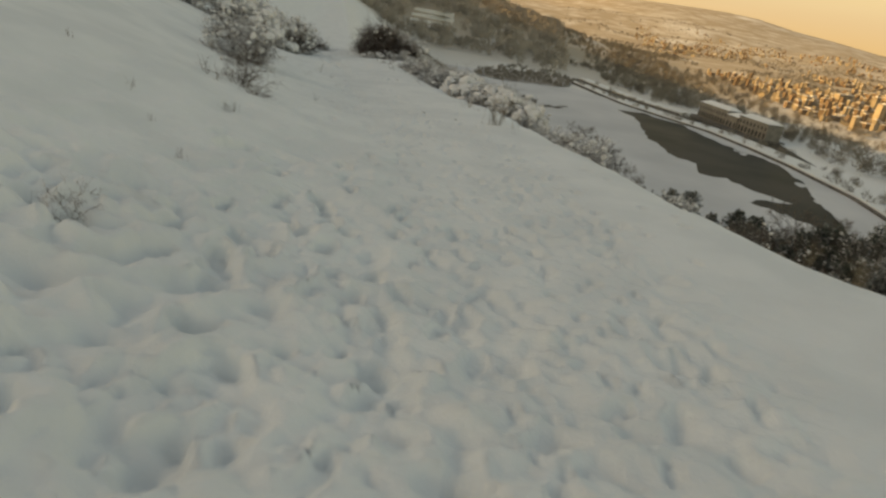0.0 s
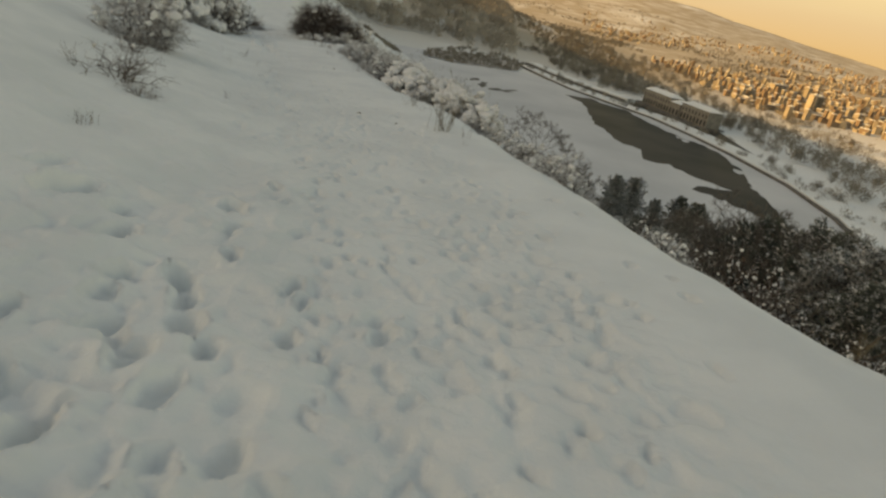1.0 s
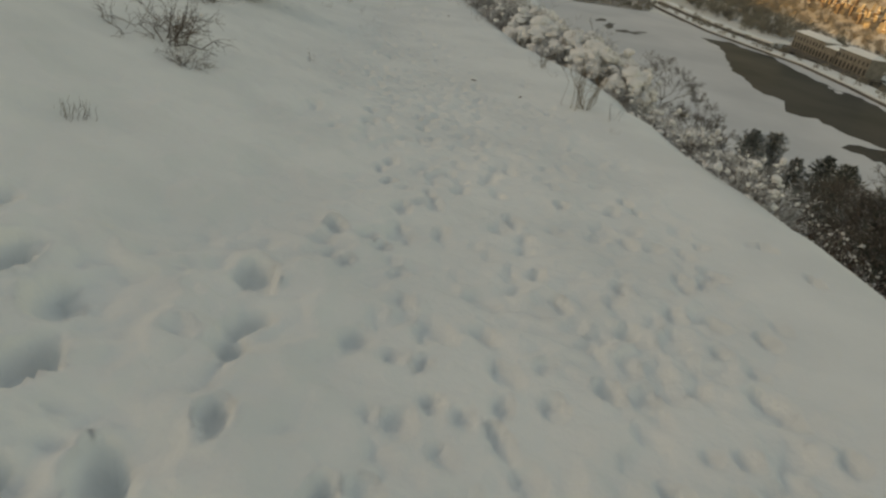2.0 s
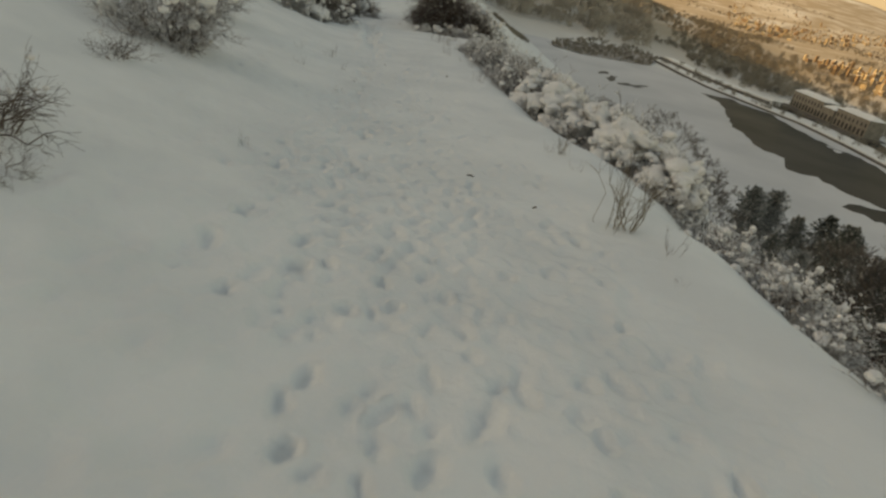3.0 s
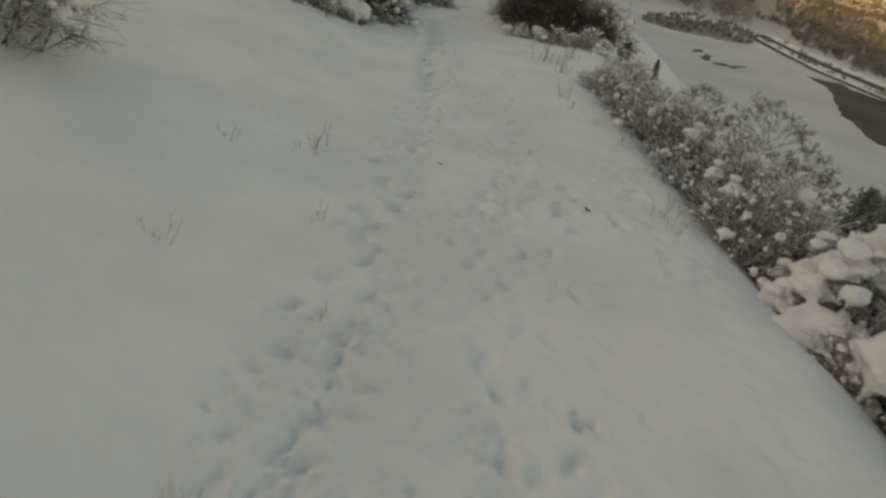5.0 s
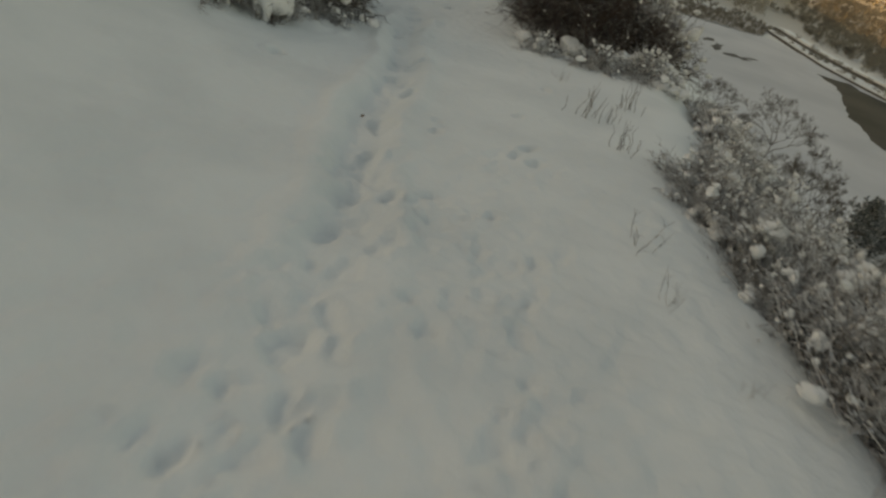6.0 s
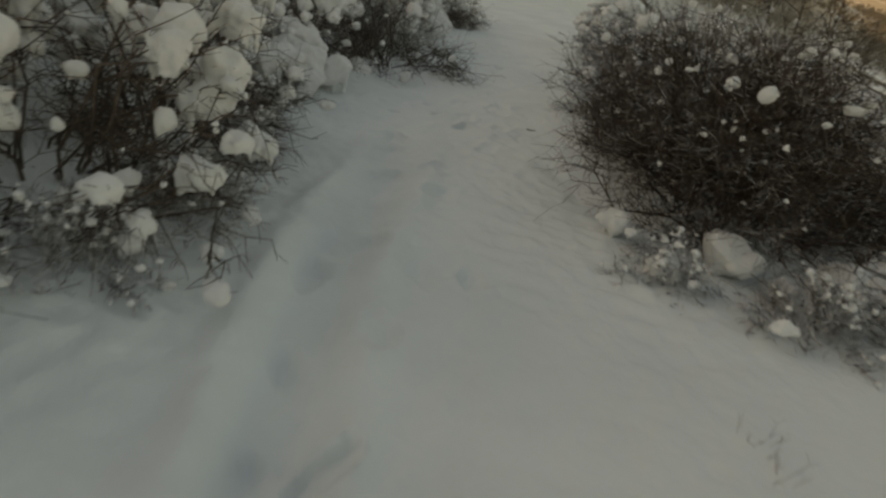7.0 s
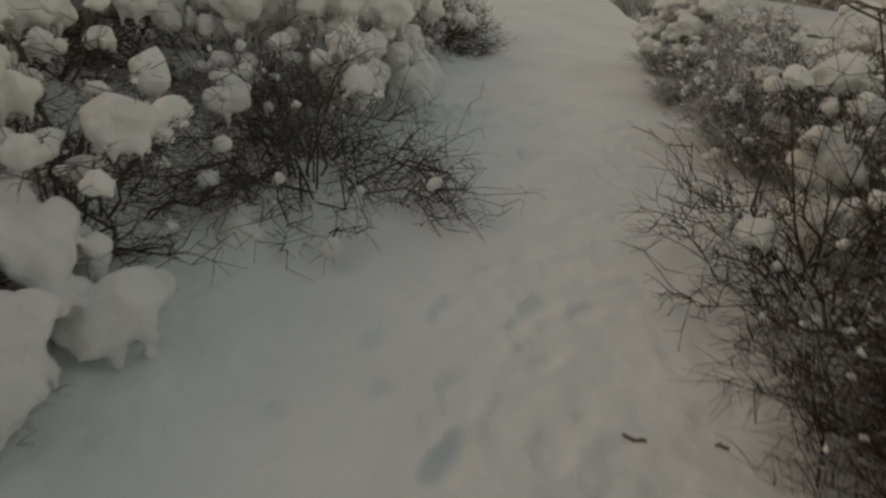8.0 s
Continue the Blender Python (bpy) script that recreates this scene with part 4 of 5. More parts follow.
def at_bearing(az, dist, y_from=(-0.1, 1.6)):
    return y_from[0] + dist * math.sin(radians(az)), y_from[1] + dist * math.cos(radians(az))


def place(ob, height, az, dist, el, turn=0.0, first=False):
    """Roots a tree on the slope at that bearing and distance from the path, tall enough to top out at that elevation."""
    x, y = at_bearing(az, dist)
    size = (dist * math.tan(radians(el)) - ground_at(x, y)) / height
    size = min(max(size, 0.25), 1.6)
    return stand(ob, x, y, turn, 0.3, size) if first else again(ob, x, y, turn, size, 0.3)


pine = needle_tree("pine_tree", 11, 12.0, 5.2, "dark pine with snow on its boughs on the slope", False, 2400, 0.12)
place(pine, 12, 14.6, 160, -13.0, first=True)
pine_b = needle_tree("pine_tree", 12, 12.0, 5.6, "dense dark pine lightly dusted with snow", False, 2400, 0.12)
place(pine_b, 12, 16.2, 165, -12.8, first=True)
fir = needle_tree("fir_tree", 13, 8.0, 2.4, "slim pointed dark fir among the slope's bushes", True, 1300, 0.06)
place(fir, 8, -6.4, 97, -7.1, first=True)
bare = bare_tree(31, 12.0, 0.9, "bare broad-crowned tree on the slope above the ice")
place(bare, 12, 6.4, 168, -9.2, first=True)
bare_b = bare_tree(32, 10.0, 0.7, "slender bare tree with upswept twigs")
place(bare_b, 10, 9.7, 150, -11.0, first=True)
NEAR_TREES = [
    (pine_b, 12, 18.4, 163, -14.2, 80), (pine, 12, 20.4, 155, -13.4, 190), (pine, 12, 22, 141, -13.6, 280), (pine_b, 12, 24, 70, -14.6, 30),
    (pine, 12, 26, 60, -15.0, 90), (pine_b, 12, 28.6, 50, -15.5, 150), (pine, 12, 31, 44, -15.5, 220), (pine_b, 12, 33.5, 40, -14.0, 20),
    (pine, 12, 37, 34, -15.0, 300), (pine_b, 12, 41, 30, -16, 250), (pine, 12, 46, 26, -17, 120), (pine_b, 12, 19.4, 130, -16.5, 10),
    (pine, 12, 23, 104, -17.5, 100),
]
MIDDLE_TREES = [
    (pine_b, 12, 27, 42, -18, 200), (pine, 12, 17.2, 144, -16, 330), (fir, 8, -3.6, 125, -8.3, 60), (bare, 12, 0.4, 111, -9.0, 130),
    (bare_b, 10, 2.2, 115, -10.4, 220), (bare, 12, 3.8, 122, -11.4, 50), (bare_b, 10, 11.6, 144, -12.8, 100), (bare, 12, 24.8, 74, -13.2, 200),
    (bare_b, 10, 27.2, 64, -13.4, 310), (bare, 12, 30, 56, -13.6, 250), (bare_b, 10, 35, 44, -13.2, 20), (bare, 12, 38.5, 40, -13, 80),
    (bare_b, 10, 43, 34, -13, 160),
]
FAR_TREES = [
    (bare, 12, -0.6, 81, -10.5, 290), (bare_b, 10, 7.8, 137, -12.2, 190), (bare, 12, 13.2, 148, -15.0, 40), (pine, 12, 27.8, 58, -13.0, 140),
    (pine_b, 12, 32.2, 50, -12.2, 60), (bare, 12, 33.6, 48, -11.6, 170), (pine, 12, 36, 42, -12.4, 10), (bare_b, 10, 31.2, 54, -11.8, 240),
    (pine_b, 12, 39, 36, -13.4, 190), (bare, 12, 28.2, 60, -12.4, 330), (bare_b, 10, 25.2, 66, -13.2, 90), (bare_b, 10, 5.2, 107, -13, 70),
]
for ob, height, az, dist, el, turn in NEAR_TREES + MIDDLE_TREES + FAR_TREES:
    place(ob, height, az, dist, el, turn)

# thickets that fill the slope below the brink
thicket = shrub("slope_thicket", 40, 1.0, 1.15, 34, 900, "brown leafless thicket on the slope flecked with snow", FROST_RED, 0.30,
                joined=True, twig_r=0.005, stem_r=0.011, lumps=220, lump_size=0.008)
stand(thicket, 9.0, 16.0, 0, 0.1)
dice = random.Random(77)
for k in range(165):
    az, dist = dice.uniform(-8, 62), 9 + 135 * dice.random() ** 1.2
    x, y = at_bearing(az, dist)
    if x - float(centre(y) + lip(y)) < 3.0:
        continue
    cap = float(np.interp(az, [-8, 0, 6, 13, 16, 30, 62], [-8.3, -10.2, -12.6, -16.2, -15.8, -15.2, -17]))
    room = (dist * math.tan(radians(cap)) - ground_at(x, y)) / 1.25
    if room > 0.7:
        again(thicket, x, y, dice.uniform(0, 360), min(room, dice.uniform(1.6, 4.2)), 0.1)
# rimed brush on the slope where the path runs on
rimed = shrub("slope_thicket", 41, 1.0, 1.15, 34, 1100, "grey rimed thicket on the slope beyond the path", FROST_TWIG, 0.30,
              joined=True, twig_r=0.0045, stem_r=0.010, lumps=320, lump_size=0.014)
stand(rimed, -3.2, 29.0, 0, 0.1)
for k in range(75):
    y = 27 + 60 * dice.random() ** 1.3
    x = float(centre(y) + lip(y)) + 1.6 + 15 * dice.random()
    az, dist = math.degrees(math.atan2(x + 0.1, y - 1.6)), math.hypot(x + 0.1, y - 1.6)
    cap = float(np.interp(az, [-25, -12, -8, 0, 6], [-4.6, -6.0, -7.4, -9.6, -12.2]))
    room = (dist * math.tan(radians(cap)) - ground_at(x, y)) / 1.25
    if room > 0.5:
        again(dice.choice((rimed, rimed, thicket)), x, y, dice.uniform(0, 360), min(room, dice.uniform(0.9, 2.4)), 0.1)
# younger growth just under the brink
for k in range(80):
    y = 8 + 24 * (k + dice.random()) / 80
    x = float(centre(y) + lip(y)) + dice.uniform(2.6, 10)
    open_slope = y > 19 and x - float(centre(y) + lip(y)) < 7
    again(low_scrub if open_slope else thicket, x, y, dice.uniform(0, 360), dice.uniform(0.6, 1.15), 0.06)


# ---- the valley ----
def outline(points, z, mat, name, hole=None, jag=3.0, seed=0):
    """A flat sheet with a wandering edge, and a wandering hole in it where one is given."""
    bm = bmesh.new()
    r = random.Random(seed)

    def ring(pts, amp):
        vs = []
        for k, (x, y) in enumerate(pts):
            nx, ny = pts[(k + 1) % len(pts)]
            n = max(1, int(math.hypot(nx - x, ny - y) / 3))
            for i in range(n):
                px, py = x + (nx - x) * i / n, y + (ny - y) * i / n
                w = amp * float(grain(px / 9, py / 14, 60 + seed, 3))
                w += 0.45 * amp * float(grain(px / 2.6, py / 4.5, 66 + seed, 2)) * (amp > 0.7)
                vs.append(bm.verts.new((px + w, py + 2.2 * w, z)))
        return [bm.edges.new((vs[i], vs[(i + 1) % len(vs)])) for i in range(len(vs))]

    edges = ring(points, jag)
    for h in hole or ():
        edges += ring(h, 2.6)
    bmesh.ops.triangle_fill(bm, use_beauty=True, edges=edges)
    for f in bm.faces:
        if f.normal.z < 0:
            f.normal_flip()
    me = bpy.data.meshes.new(name)
    bm.to_mesh(me)
    bm.free()
    me.materials.append(mat)
    return new(name, me)


LEAD = [(55, 391), (63, 370), (62, 330), (61, 308), (65, 288), (65, 272), (73, 264), (71, 244), (79, 240), (84, 231), (98, 222), (84, 218), (80, 212), (88, 206), (89, 196),
        (102, 190), (106, 203), (109, 228), (116, 262), (116, 279), (113, 301), (101, 325), (88, 370), (72, 395)]
SHORE = [(-150, 300), (-130, 420), (-90, 486), (-67, 537), (-30, 585), (-16, 560), (-45, 470), (-30, 440), (5, 456), (34, 466), (66, 424), (112, 362), (130, 300), (137, 245),
         (135, 200), (130, 160), (124, 110), (118, 40), (60, 30), (30, 60), (0, 120), (-60, 220)]
tagged(outline(SHORE, FLOOR + 0.35, ICE, "lake_ice", (LEAD,), 0.6, 1), "snow-covered ice sheet on the dammed river", "ice", kind="structure")
tagged(outline([(40, 150), (135, 150), (140, 410), (40, 420)], FLOOR + 0.22, WATER, "water", None, 0.5, 2), "dark open water between the ice", "water", kind="structure")
dice = random.Random(9)
for k, (x, y, s, turn) in enumerate(((-1, 384, 7, 1.2), (5, 370, 9, 1.5), (14, 358, 8, 0.3), (20, 363, 5, 0.6))):
    pts = [(x + s * u * math.cos(turn) - 0.4 * s * v * math.sin(turn), y + 1.4 * (s * u * math.sin(turn) + 0.4 * s * v * math.cos(turn)))
           for u, v in [(dice.uniform(0.55, 1.2) * math.cos(a), dice.uniform(0.4, 1.3) * math.sin(a)) for a in [math.pi * i / 6 for i in range(12)]]]
    tagged(outline(pts, FLOOR + 0.37, CONCRETE, "ice_patch", None, 1.5, 5 + k), "grey wet patch on the snowy ice", "ice patch", kind="structure")


dice = random.Random(44)
for k in range(7):
    y = dice.uniform(190, 350)
    x = float(np.interp(y, [190, 250, 300, 350], [109, 119, 113, 96])) - dice.uniform(1, 9)
    s = dice.uniform(0.7, 2.6)
    pts = [(x + s * dice.uniform(0.7, 1.2) * math.cos(a), y + 1.8 * s * dice.uniform(0.7, 1.2) * math.sin(a)) for a in [math.pi * i / 4 for i in range(8)]]
    tagged(outline(pts, FLOOR + 0.36, ICE, "ice_floe", None, 1.3, 10 + k), "small floe of snowy ice adrift in the dark water", "ice floe")


def bank(name, line, width, height, mat, label, z0=FLOOR):
    """A long raised strip beside the water, with a snow top of its own."""
    body = Shell()
    n = len(line)
    for k in range(n):
        a, b = Vector(line[max(k - 1, 0)]), Vector(line[min(k + 1, n - 1)])
        d = (b - a).normalized()
        s = Vector((d.y, -d.x))
        if s.x < 0:
            s = -s
        p = Vector(line[k])
        for off, h in ((0, -0.5), (0, height), (width, height), (width, -0.5)):
            body.v.append(Vector((p.x + s.x * off, p.y + s.y * off, z0 + h)))
    for k in range(n - 1):
        for i in range(3):
            body.f.append((4 * k + i, 4 * k + i + 1, 4 * k + 5 + i, 4 * k + 4 + i))
    body.f += [(0, 3, 2, 1), tuple(4 * (n - 1) + i for i in range(4))]
    bm = body.mesh(name, mat, False)
    return tagged(new(name, bm), label, "embankment", kind="structure")


FAR = [(30, 508), (45, 462), (60, 420), (80, 388), (100, 358), (112, 322), (120, 290), (127, 245), (126, 205), (119, 172), (114, 130)]
bank("quay", FAR, 1.5, 1.1, CONCRETE, "dark concrete quay edge along the water")
bank("promenade", [(x + 1.8, y + 0.3) for x, y in FAR], 13.5, 1.5, SNOW, "snowy promenade behind the quay")
bank("upper_quay", [(36, 520), (52, 474), (70, 434), (92, 400)], 2.5, 2.6, CONCRETE, "stepped concrete terrace above the quay")
bank("upper_terrace", [(40, 524), (56, 478), (74, 438), (96, 404)], 7.0, 3.0, SNOW, "snowy terrace above the quay steps")
bank("lane", [(50, 930), (70, 880), (95, 810), (118, 745)], 9.0, 1.2, SNOW, "snowy straight road on the far plain")
REEDS = [(-43, 460), (-19, 446), (4, 455), (27, 464), (36, 520), (18, 562), (-14, 562), (-40, 505)]
REED_ISLET = [(-83, 437), (-67, 408), (-53, 436), (-64, 470), (-77, 470)]
tagged(outline(REEDS, FLOOR + 0.6, SCRUB, "reed_bank", None, 2.0, 31), "brown reed bank at the edge of the ice", "reed bank", kind="structure")
tagged(outline(REED_ISLET, FLOOR + 0.6, SCRUB, "reed_bank", None, 2.0, 32), "brown reed islet in the ice", "reed bank", kind="structure")
for k in range(4):
    y = 640 + 26 * k
    line = [(-128 - 4 * k, y), (-105 - 4 * k, y + 2), (-84 - 4 * k, y)]
    bank("hill_terrace", line, 6.0, max(ground_at(*p) for p in line) + 1.5 - FLOOR, SNOW, "snowy terrace step on the wooded hill")


def arcade_building():
    """Long two-winged lakeside building with rows of arched openings and snowy hipped roofs."""
    root = tagged(new("arcade_building"), "long plastered lakeside building with arches and snowy roofs", "building")
    root.matrix_basis = pose(119, 384, FLOOR + 1.4, 0, 0, 17.5) @ Matrix.Scale(0.76, 4)
    # local y runs along the front, which looks towards -x
    for y, length, h in ((26, 40, 11.0), (-27, 34, 11.0), (-1, 14, 8.5)):
        sh = Shell()
        sh.box(6, y, h / 2, 12, length, h)
        part("wing", sh, STONE, root, "", False)
        cor = Shell()
        cor.box(6, y, h + 0.25, 13.2, length + 1.2, 0.5)
        part("cornice", cor, STONE, root, "", False)
        rf = Shell()
        z, hh, hw, hl = h + 0.5, 2.6, 6.6, length / 2 + 0.6
        rf.add([Vector(v) for v in ((6 - hw, y - hl, z), (6 + hw, y - hl, z), (6 + hw, y + hl, z), (6 - hw, y + hl, z), (6, y - hl + 5, z + hh), (6, y + hl - 5, z + hh))],
               [(0, 1, 4), (1, 2, 5, 4), (2, 3, 5), (3, 0, 4, 5), (3, 2, 1, 0)])
        part("roof", rf, SNOW, root, "hipped roof under snow", False)
        n = int(length / 4)
        for k in range(n):
            yy = y - length / 2 + (k + 0.5) * length / n
            for z0, w, hh in ((0.6, 2.4, 4.2), (6.4, 1.5, 2.6)):
                if z0 + hh > h:
                    continue
                arch = Shell()
                prof = [(-w / 2, 0), (w / 2, 0)] + [(w / 2 * math.cos(a), hh - w / 2 + w / 2 * math.sin(a)) for a in [math.pi * i / 6 for i in range(7)]]
                m = len(prof)
                arch.add([Vector((-0.06, yy + p, z0 + q)) for p, q in prof] + [Vector((0.5, yy + p, z0 + q)) for p, q in prof],
                         [tuple(range(m)), tuple(reversed(range(m, 2 * m)))] + [(i, (i + 1) % m, m + (i + 1) % m, m + i) for i in range(m)])
                win = part("arched_window", arch, DARK, root, "", False)
                sill = Shell()
                sill.box(-0.25, yy, z0 - 0.15, 0.5, w + 0.6, 0.3)
                part("sill", sill, STONE, win, "", False)
    base = Shell()
    base.box(2, 2, -0.4, 26, 98, 0.9)
    part("plinth", base, CONCRETE, root, "", False)
    return root


arcade_building()


def block(w, d, h, mat, label, seed):
    """An apartment block: body with recessed bays, floor bands and a snowy roof."""
    r = random.Random(seed)
    root = tagged(new("apartment_building"), label, "building", "town across the valley")
    body = Shell()
    body.box(0, 0, h / 2 - 1, w, d, h + 2)
    for k in range(max(1, int(w / 9))):
        body.box(-w / 2 + (k + 0.5) * w / max(1, int(w / 9)), -d / 2 - 0.5, h * 0.48, 3.0, 1.0, h * 0.9)
    part("wall", body, mat, root, "", False)
    roof = Shell()
    roof.box(0, 0, h + 1.25, w + 0.8, d + 0.8, 0.5)
    if r.random() < 0.7:
        roof.box(w * r.uniform(-0.3, 0.3), 0, h + 2.4, 4, 4, 2.2)
    part("roof", roof, SNOW, root, "flat roof under snow", False)
    for k in range(max(2, int(h / 3.2))):
        band = Shell()
        band.box(0, -d / 2 - 0.12, 2.0 + k * 3.1, w * 0.92, 0.3, 1.25)
        part("window_band", band, DARK, root, "", False)
    return root


KINDS = [block(13, 13, 34, FLATS, "tall plastered tower block catching low sun", 1), block(34, 12, 16, FLATS, "long five-storey apartment slab in low sun", 2),
         block(20, 12, 25, FLATS_RED, "reddish brick apartment block in low sun", 3), block(12, 10, 7, FLATS, "small snowy-roofed house on the plain", 4),
         block(26, 14, 19, FLATS, "pale apartment block with a snowy flat roof", 5)]
dice = random.Random(5)
spots = []
while len(spots) < 290:
    az = dice.uniform(11, 37)
    dist = 500 * math.exp(dice.random() * 1.25)
    x, y = dist * math.sin(radians(az)), dist * math.cos(radians(az))
    if x < 215 + 0.03 * y or grain(x / 130, y / 130, 91, 2) < -0.25:
        continue
    spots.append((x, y))
for k, (x, y) in enumerate(spots):
    ob = KINDS[(0, 1, 2, 3, 4, 1, 3, 4, 3, 2, 3)[dice.randrange(11)]]
    m = pose(x, y, ground_at(x, y), 0, 0, dice.choice((20, 25, 110, 15, -20)) + dice.uniform(-8, 8)) @ Matrix.Scale(dice.uniform(0.14, 0.27), 4)
    if k < len(KINDS):
        KINDS[k].matrix_basis = m
    else:
        copy_thing(ob, m)
# slim towers and a wide slab that stand out of the roofs
for kind, x, y, size, turn in ((0, 292, 571, 0.46, 20), (0, 298, 574, 0.44, 20), (0, 234, 485, 0.3, 15), (1, 331, 727, 0.62, 24), (0, 345, 690, 0.42, 110), (4, 262, 640, 0.45, 20)):
    again(KINDS[kind], x, y, turn, size, 0.5)


# the far quarters of the town, too many and too small to count
far_town = [Shell(), Shell(), Shell()]
made = 0
while made < 1900:
    az, dist = dice.uniform(8, 37), 560 * math.exp(dice.random() * 1.35)
    x, y = dist * math.sin(radians(az)), dist * math.cos(radians(az))
    if x < 210 + 0.02 * y or grain(x / 200, y / 200, 93, 2) < -0.2:
        continue
    made += 1
    w, d, h = dice.choice(((3, 2.5, 2), (3.5, 3, 2.2), (7, 3, 4), (3.2, 3.2, 7.5), (5, 3, 5), (8, 3, 4), (2.8, 2.8, 9)))
    turn = dice.choice((0.35, 0.45, 1.9, 0.26, -0.35)) + dice.uniform(-0.15, 0.15)
    z = ground_at(x, y)
    far_town[made % 2].box(x, y, z + h / 2 - 1, w, d, h + 2, turn)
    if dice.random() < 0.35:
        far_town[2].box(x, y, z + h + 0.2, w + 0.4, d + 0.4, 0.3, turn)
for sh, mat, name, label in zip(far_town, (FLATS, FLATS_RED, SNOW), ("far_houses", "far_brick_houses", "far_snowy_roofs"),
                                ("pale far-off houses and slabs in low sun", "reddish far-off brick houses in low sun", "snow on the roofs of the far-off houses")):
    tagged(new(name, sh.mesh(name, mat, False)), label, "houses", kind="stuff")


# ---- woods on the far bank and plain ----
def wood_clumps(name, places, label, mat):
    """Leafless trees seen from afar: a ragged tuft of upright twigs on each trunk."""
    r = random.Random(len(places))
    sh = Shell()
    for x, y, h in places:
        z = ground_at(x, y)
        p = Vector((x, y, z))
        for _ in range(54):
            a = r.uniform(0, 6.3)
            q = p + Vector((math.cos(a) * h * r.uniform(0, 0.42), math.sin(a) * h * r.uniform(0, 0.42), h * r.uniform(0.1, 0.75)))
            d = Vector((r.gauss(0, 0.5), r.gauss(0, 0.5), 0.8)).normalized() * h * r.uniform(0.18, 0.36)
            s = d.orthogonal().normalized() * h * 0.028
            sh.add([q - s, q + s, q + d + s * 0.4, q + d - s * 0.4], [(0, 1, 2, 3)])
    return tagged(new(name, sh.mesh(name, mat, False)), label, "woods", kind="stuff")


def scatter(count, test, h0, h1, seed):
    r = random.Random(seed)
    out = []
    while len(out) < count:
        got = test(r)
        if got:
            out.append((*got, r.uniform(h0, h1)))
    return out


def behind_hall(r):
    y = r.uniform(240, 620)
    x = float(np.interp(y, [240, 330, 420, 520, 620], [150, 150, 128, 66, 60])) + 60 * r.random() ** 1.4
    return (x, y) if not (325 < y < 425 and x < 146) and grain(x / 30, y / 30, 70, 2) > -0.35 else None


def right_bank(r):
    x, y = r.uniform(140, 330), r.uniform(110, 470)
    return (x, y) if grain(x / 26, y / 26, 73, 2) > 0.02 and x > 150 - 0.1 * (y - 240) and x < 215 + 0.1 * y else None


def belt(r):
    x, y = r.uniform(60, 340), r.uniform(440, 1250)
    return (x, y) if abs(x - (150 + 0.02 * y)) < 80 and grain(x / 60, y / 90, 75, 2) > -0.3 else None


def left_hill(r):
    x, y = r.uniform(-420, 60), r.uniform(560, 1100)
    if -140 < x < -78 and 630 < y < 735:
        return None
    return (x, y) if x < 40 - 0.02 * y and ground_at(x, y) > FLOOR + 1.0 or (y > 600 and x < 30) else None


def plain(r):
    az, dist = r.uniform(2, 38), 620 * math.exp(1.35 * r.random())
    x, y = dist * math.sin(radians(az)), dist * math.cos(radians(az))
    return (x, y) if grain(x / 120, y / 120, 79, 2) > 0.05 else None


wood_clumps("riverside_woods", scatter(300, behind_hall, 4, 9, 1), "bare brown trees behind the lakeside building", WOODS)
def reeds(ring):
    """Spots inside a ring of points."""
    xs, ys = [p[0] for p in ring], [p[1] for p in ring]

    def spot(r):
        x, y = r.uniform(min(xs), max(xs)), r.uniform(min(ys), max(ys))
        inside_ring = False
        for (ax, ay), (bx, by) in zip(ring, ring[1:] + ring[:1]):
            if (ay > y) != (by > y) and x < ax + (bx - ax) * (y - ay) / (by - ay):
                inside_ring = not inside_ring
        return (x, y) if inside_ring and grain(x / 9, y / 14, 97, 2) > -0.4 else None
    return spot


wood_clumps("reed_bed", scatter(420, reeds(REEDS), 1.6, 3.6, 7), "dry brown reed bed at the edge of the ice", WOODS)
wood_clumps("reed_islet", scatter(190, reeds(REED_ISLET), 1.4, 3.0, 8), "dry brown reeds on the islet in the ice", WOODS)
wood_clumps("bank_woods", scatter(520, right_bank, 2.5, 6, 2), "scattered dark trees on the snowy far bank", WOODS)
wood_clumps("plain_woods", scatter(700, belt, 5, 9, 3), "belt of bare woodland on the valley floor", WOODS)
def water_edge(r):
    y = r.uniform(180, 500)
    x = float(np.interp(y, [p[1] for p in FAR[::-1]], [p[0] for p in FAR[::-1]])) + r.choice((4.5, 9, 15, 17)) + r.gauss(0, 0.8)
    return (x, y) if grain(x / 20, y / 20, 87, 2) > -0.05 else None


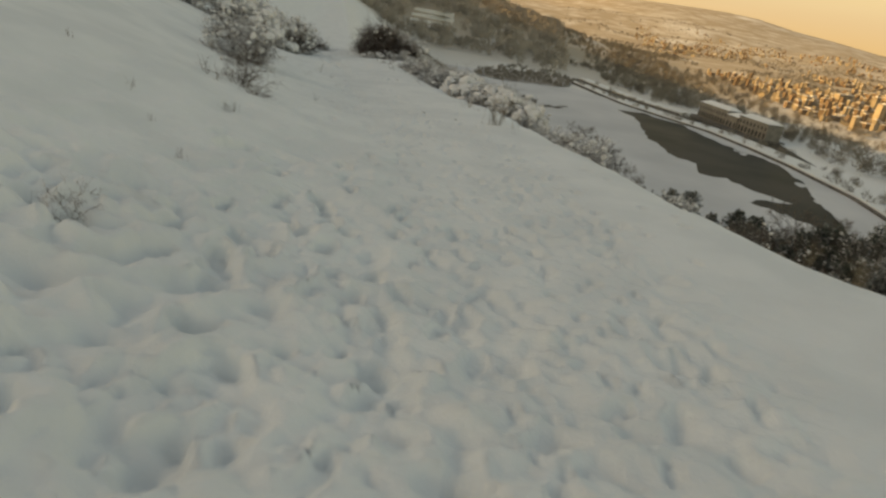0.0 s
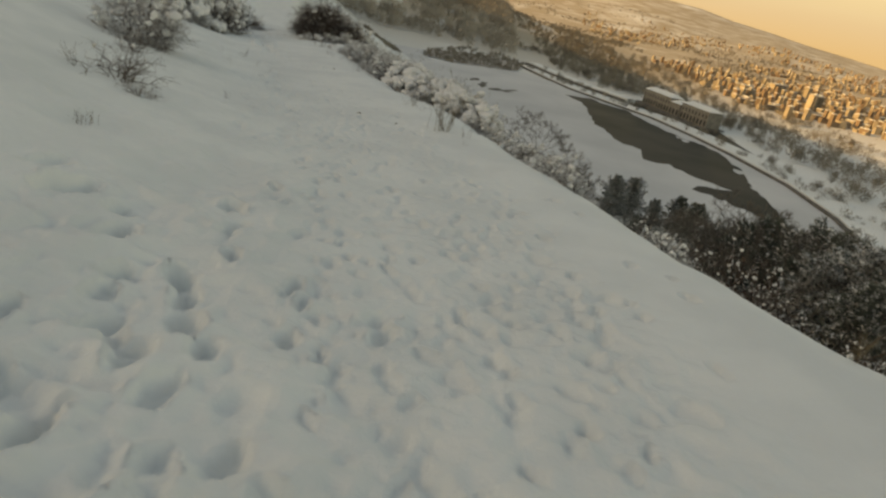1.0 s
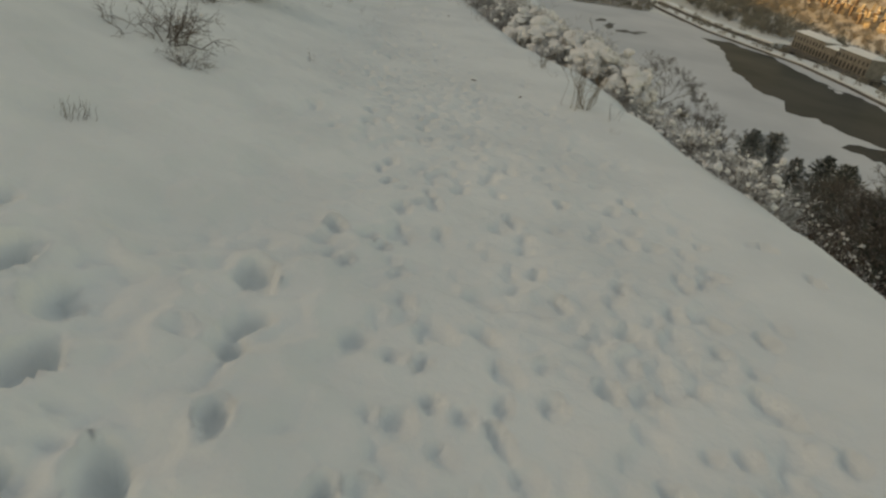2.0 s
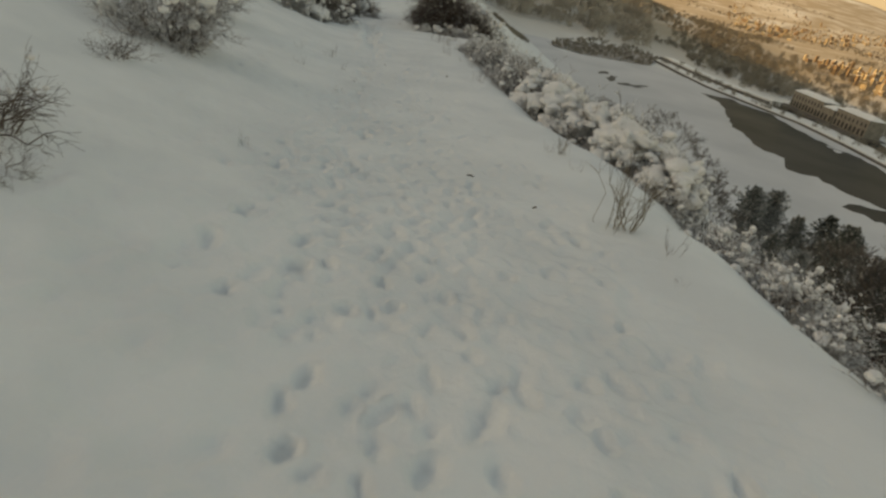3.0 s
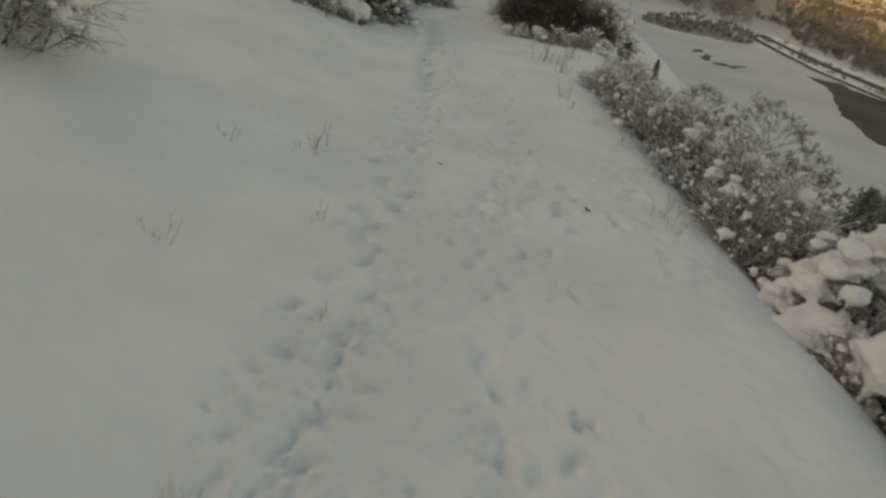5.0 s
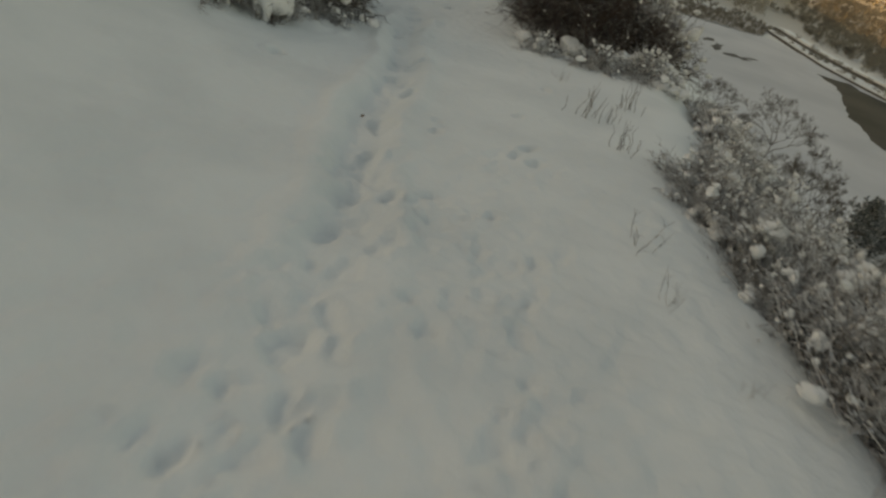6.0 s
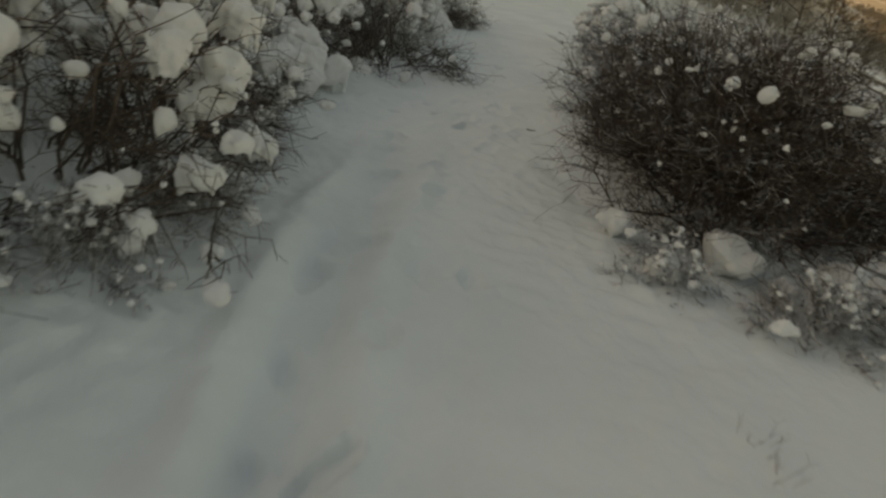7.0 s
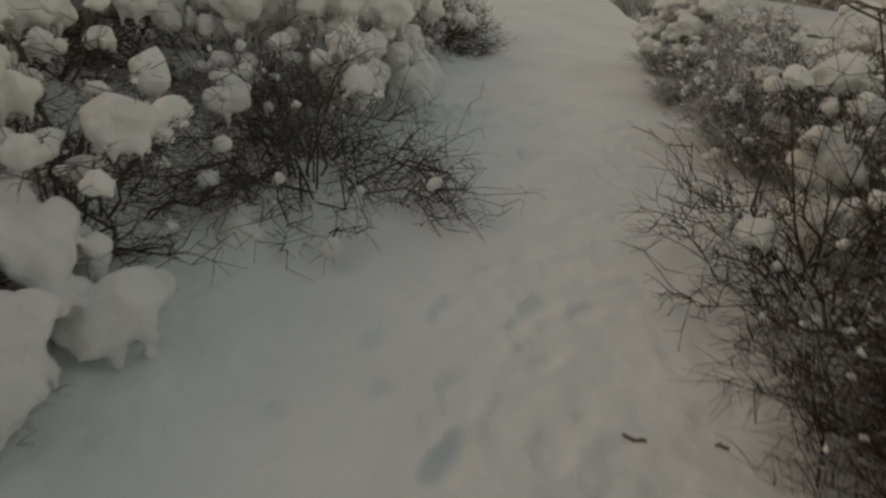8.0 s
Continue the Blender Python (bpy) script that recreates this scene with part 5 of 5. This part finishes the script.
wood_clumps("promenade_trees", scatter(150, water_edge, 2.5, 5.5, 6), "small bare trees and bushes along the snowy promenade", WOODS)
wood_clumps("hill_woods", scatter(2200, left_hill, 8, 14, 4), "dense rimed leafless woods covering the far hill, paled with haze", HAZY_RIMED_WOODS)
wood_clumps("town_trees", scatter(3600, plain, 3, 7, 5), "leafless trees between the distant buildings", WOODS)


# ---- hazy evening sky behind the far hills ----
def sky_backdrop():
    m = bpy.data.materials.new("evening_haze")
    m.use_nodes = True
    n, l = m.node_tree.nodes, m.node_tree.links
    n.remove(n["Principled BSDF"])
    geo, sep, mr, em = n.new("ShaderNodeNewGeometry"), n.new("ShaderNodeSeparateXYZ"), n.new("ShaderNodeMapRange"), n.new("ShaderNodeEmission")
    clear, mix = n.new("ShaderNodeBsdfTransparent"), n.new("ShaderNodeMixShader")
    l.new(geo.outputs["Position"], sep.inputs["Vector"])
    l.new(sep.outputs["Z"], mr.inputs["Value"])
    mr.inputs["From Min"].default_value, mr.inputs["From Max"].default_value = 160, 800
    tint, low = n.new("ShaderNodeMix"), n.new("ShaderNodeMapRange")
    tint.data_type = "RGBA"
    low.inputs["From Min"].default_value, low.inputs["From Max"].default_value = 0, 240
    l.new(sep.outputs["Z"], low.inputs["Value"])
    l.new(low.outputs["Result"], tint.inputs["Factor"])
    tint.inputs["A"].default_value, tint.inputs["B"].default_value = (1.0, 0.80, 0.50, 1), (1.0, 0.91, 0.72, 1)
    l.new(tint.outputs["Result"], em.inputs["Color"])
    em.inputs["Strength"].default_value = 0.36
    l.new(mr.outputs["Result"], mix.inputs["Fac"])
    l.new(em.outputs["Emission"], mix.inputs[1])
    l.new(clear.outputs["BSDF"], mix.inputs[2])
    l.new(mix.outputs["Shader"], n["Material Output"].inputs["Surface"])
    a, h = np.meshgrid(np.radians(np.arange(-75, 121, 4)), np.linspace(-120, 1500, 9))
    tagged(sheet("backdrop", 4600 * np.sin(a), 4600 * np.cos(a), h, m), "pale yellow evening haze above the horizon", "sky", kind="structure")


sky_backdrop()
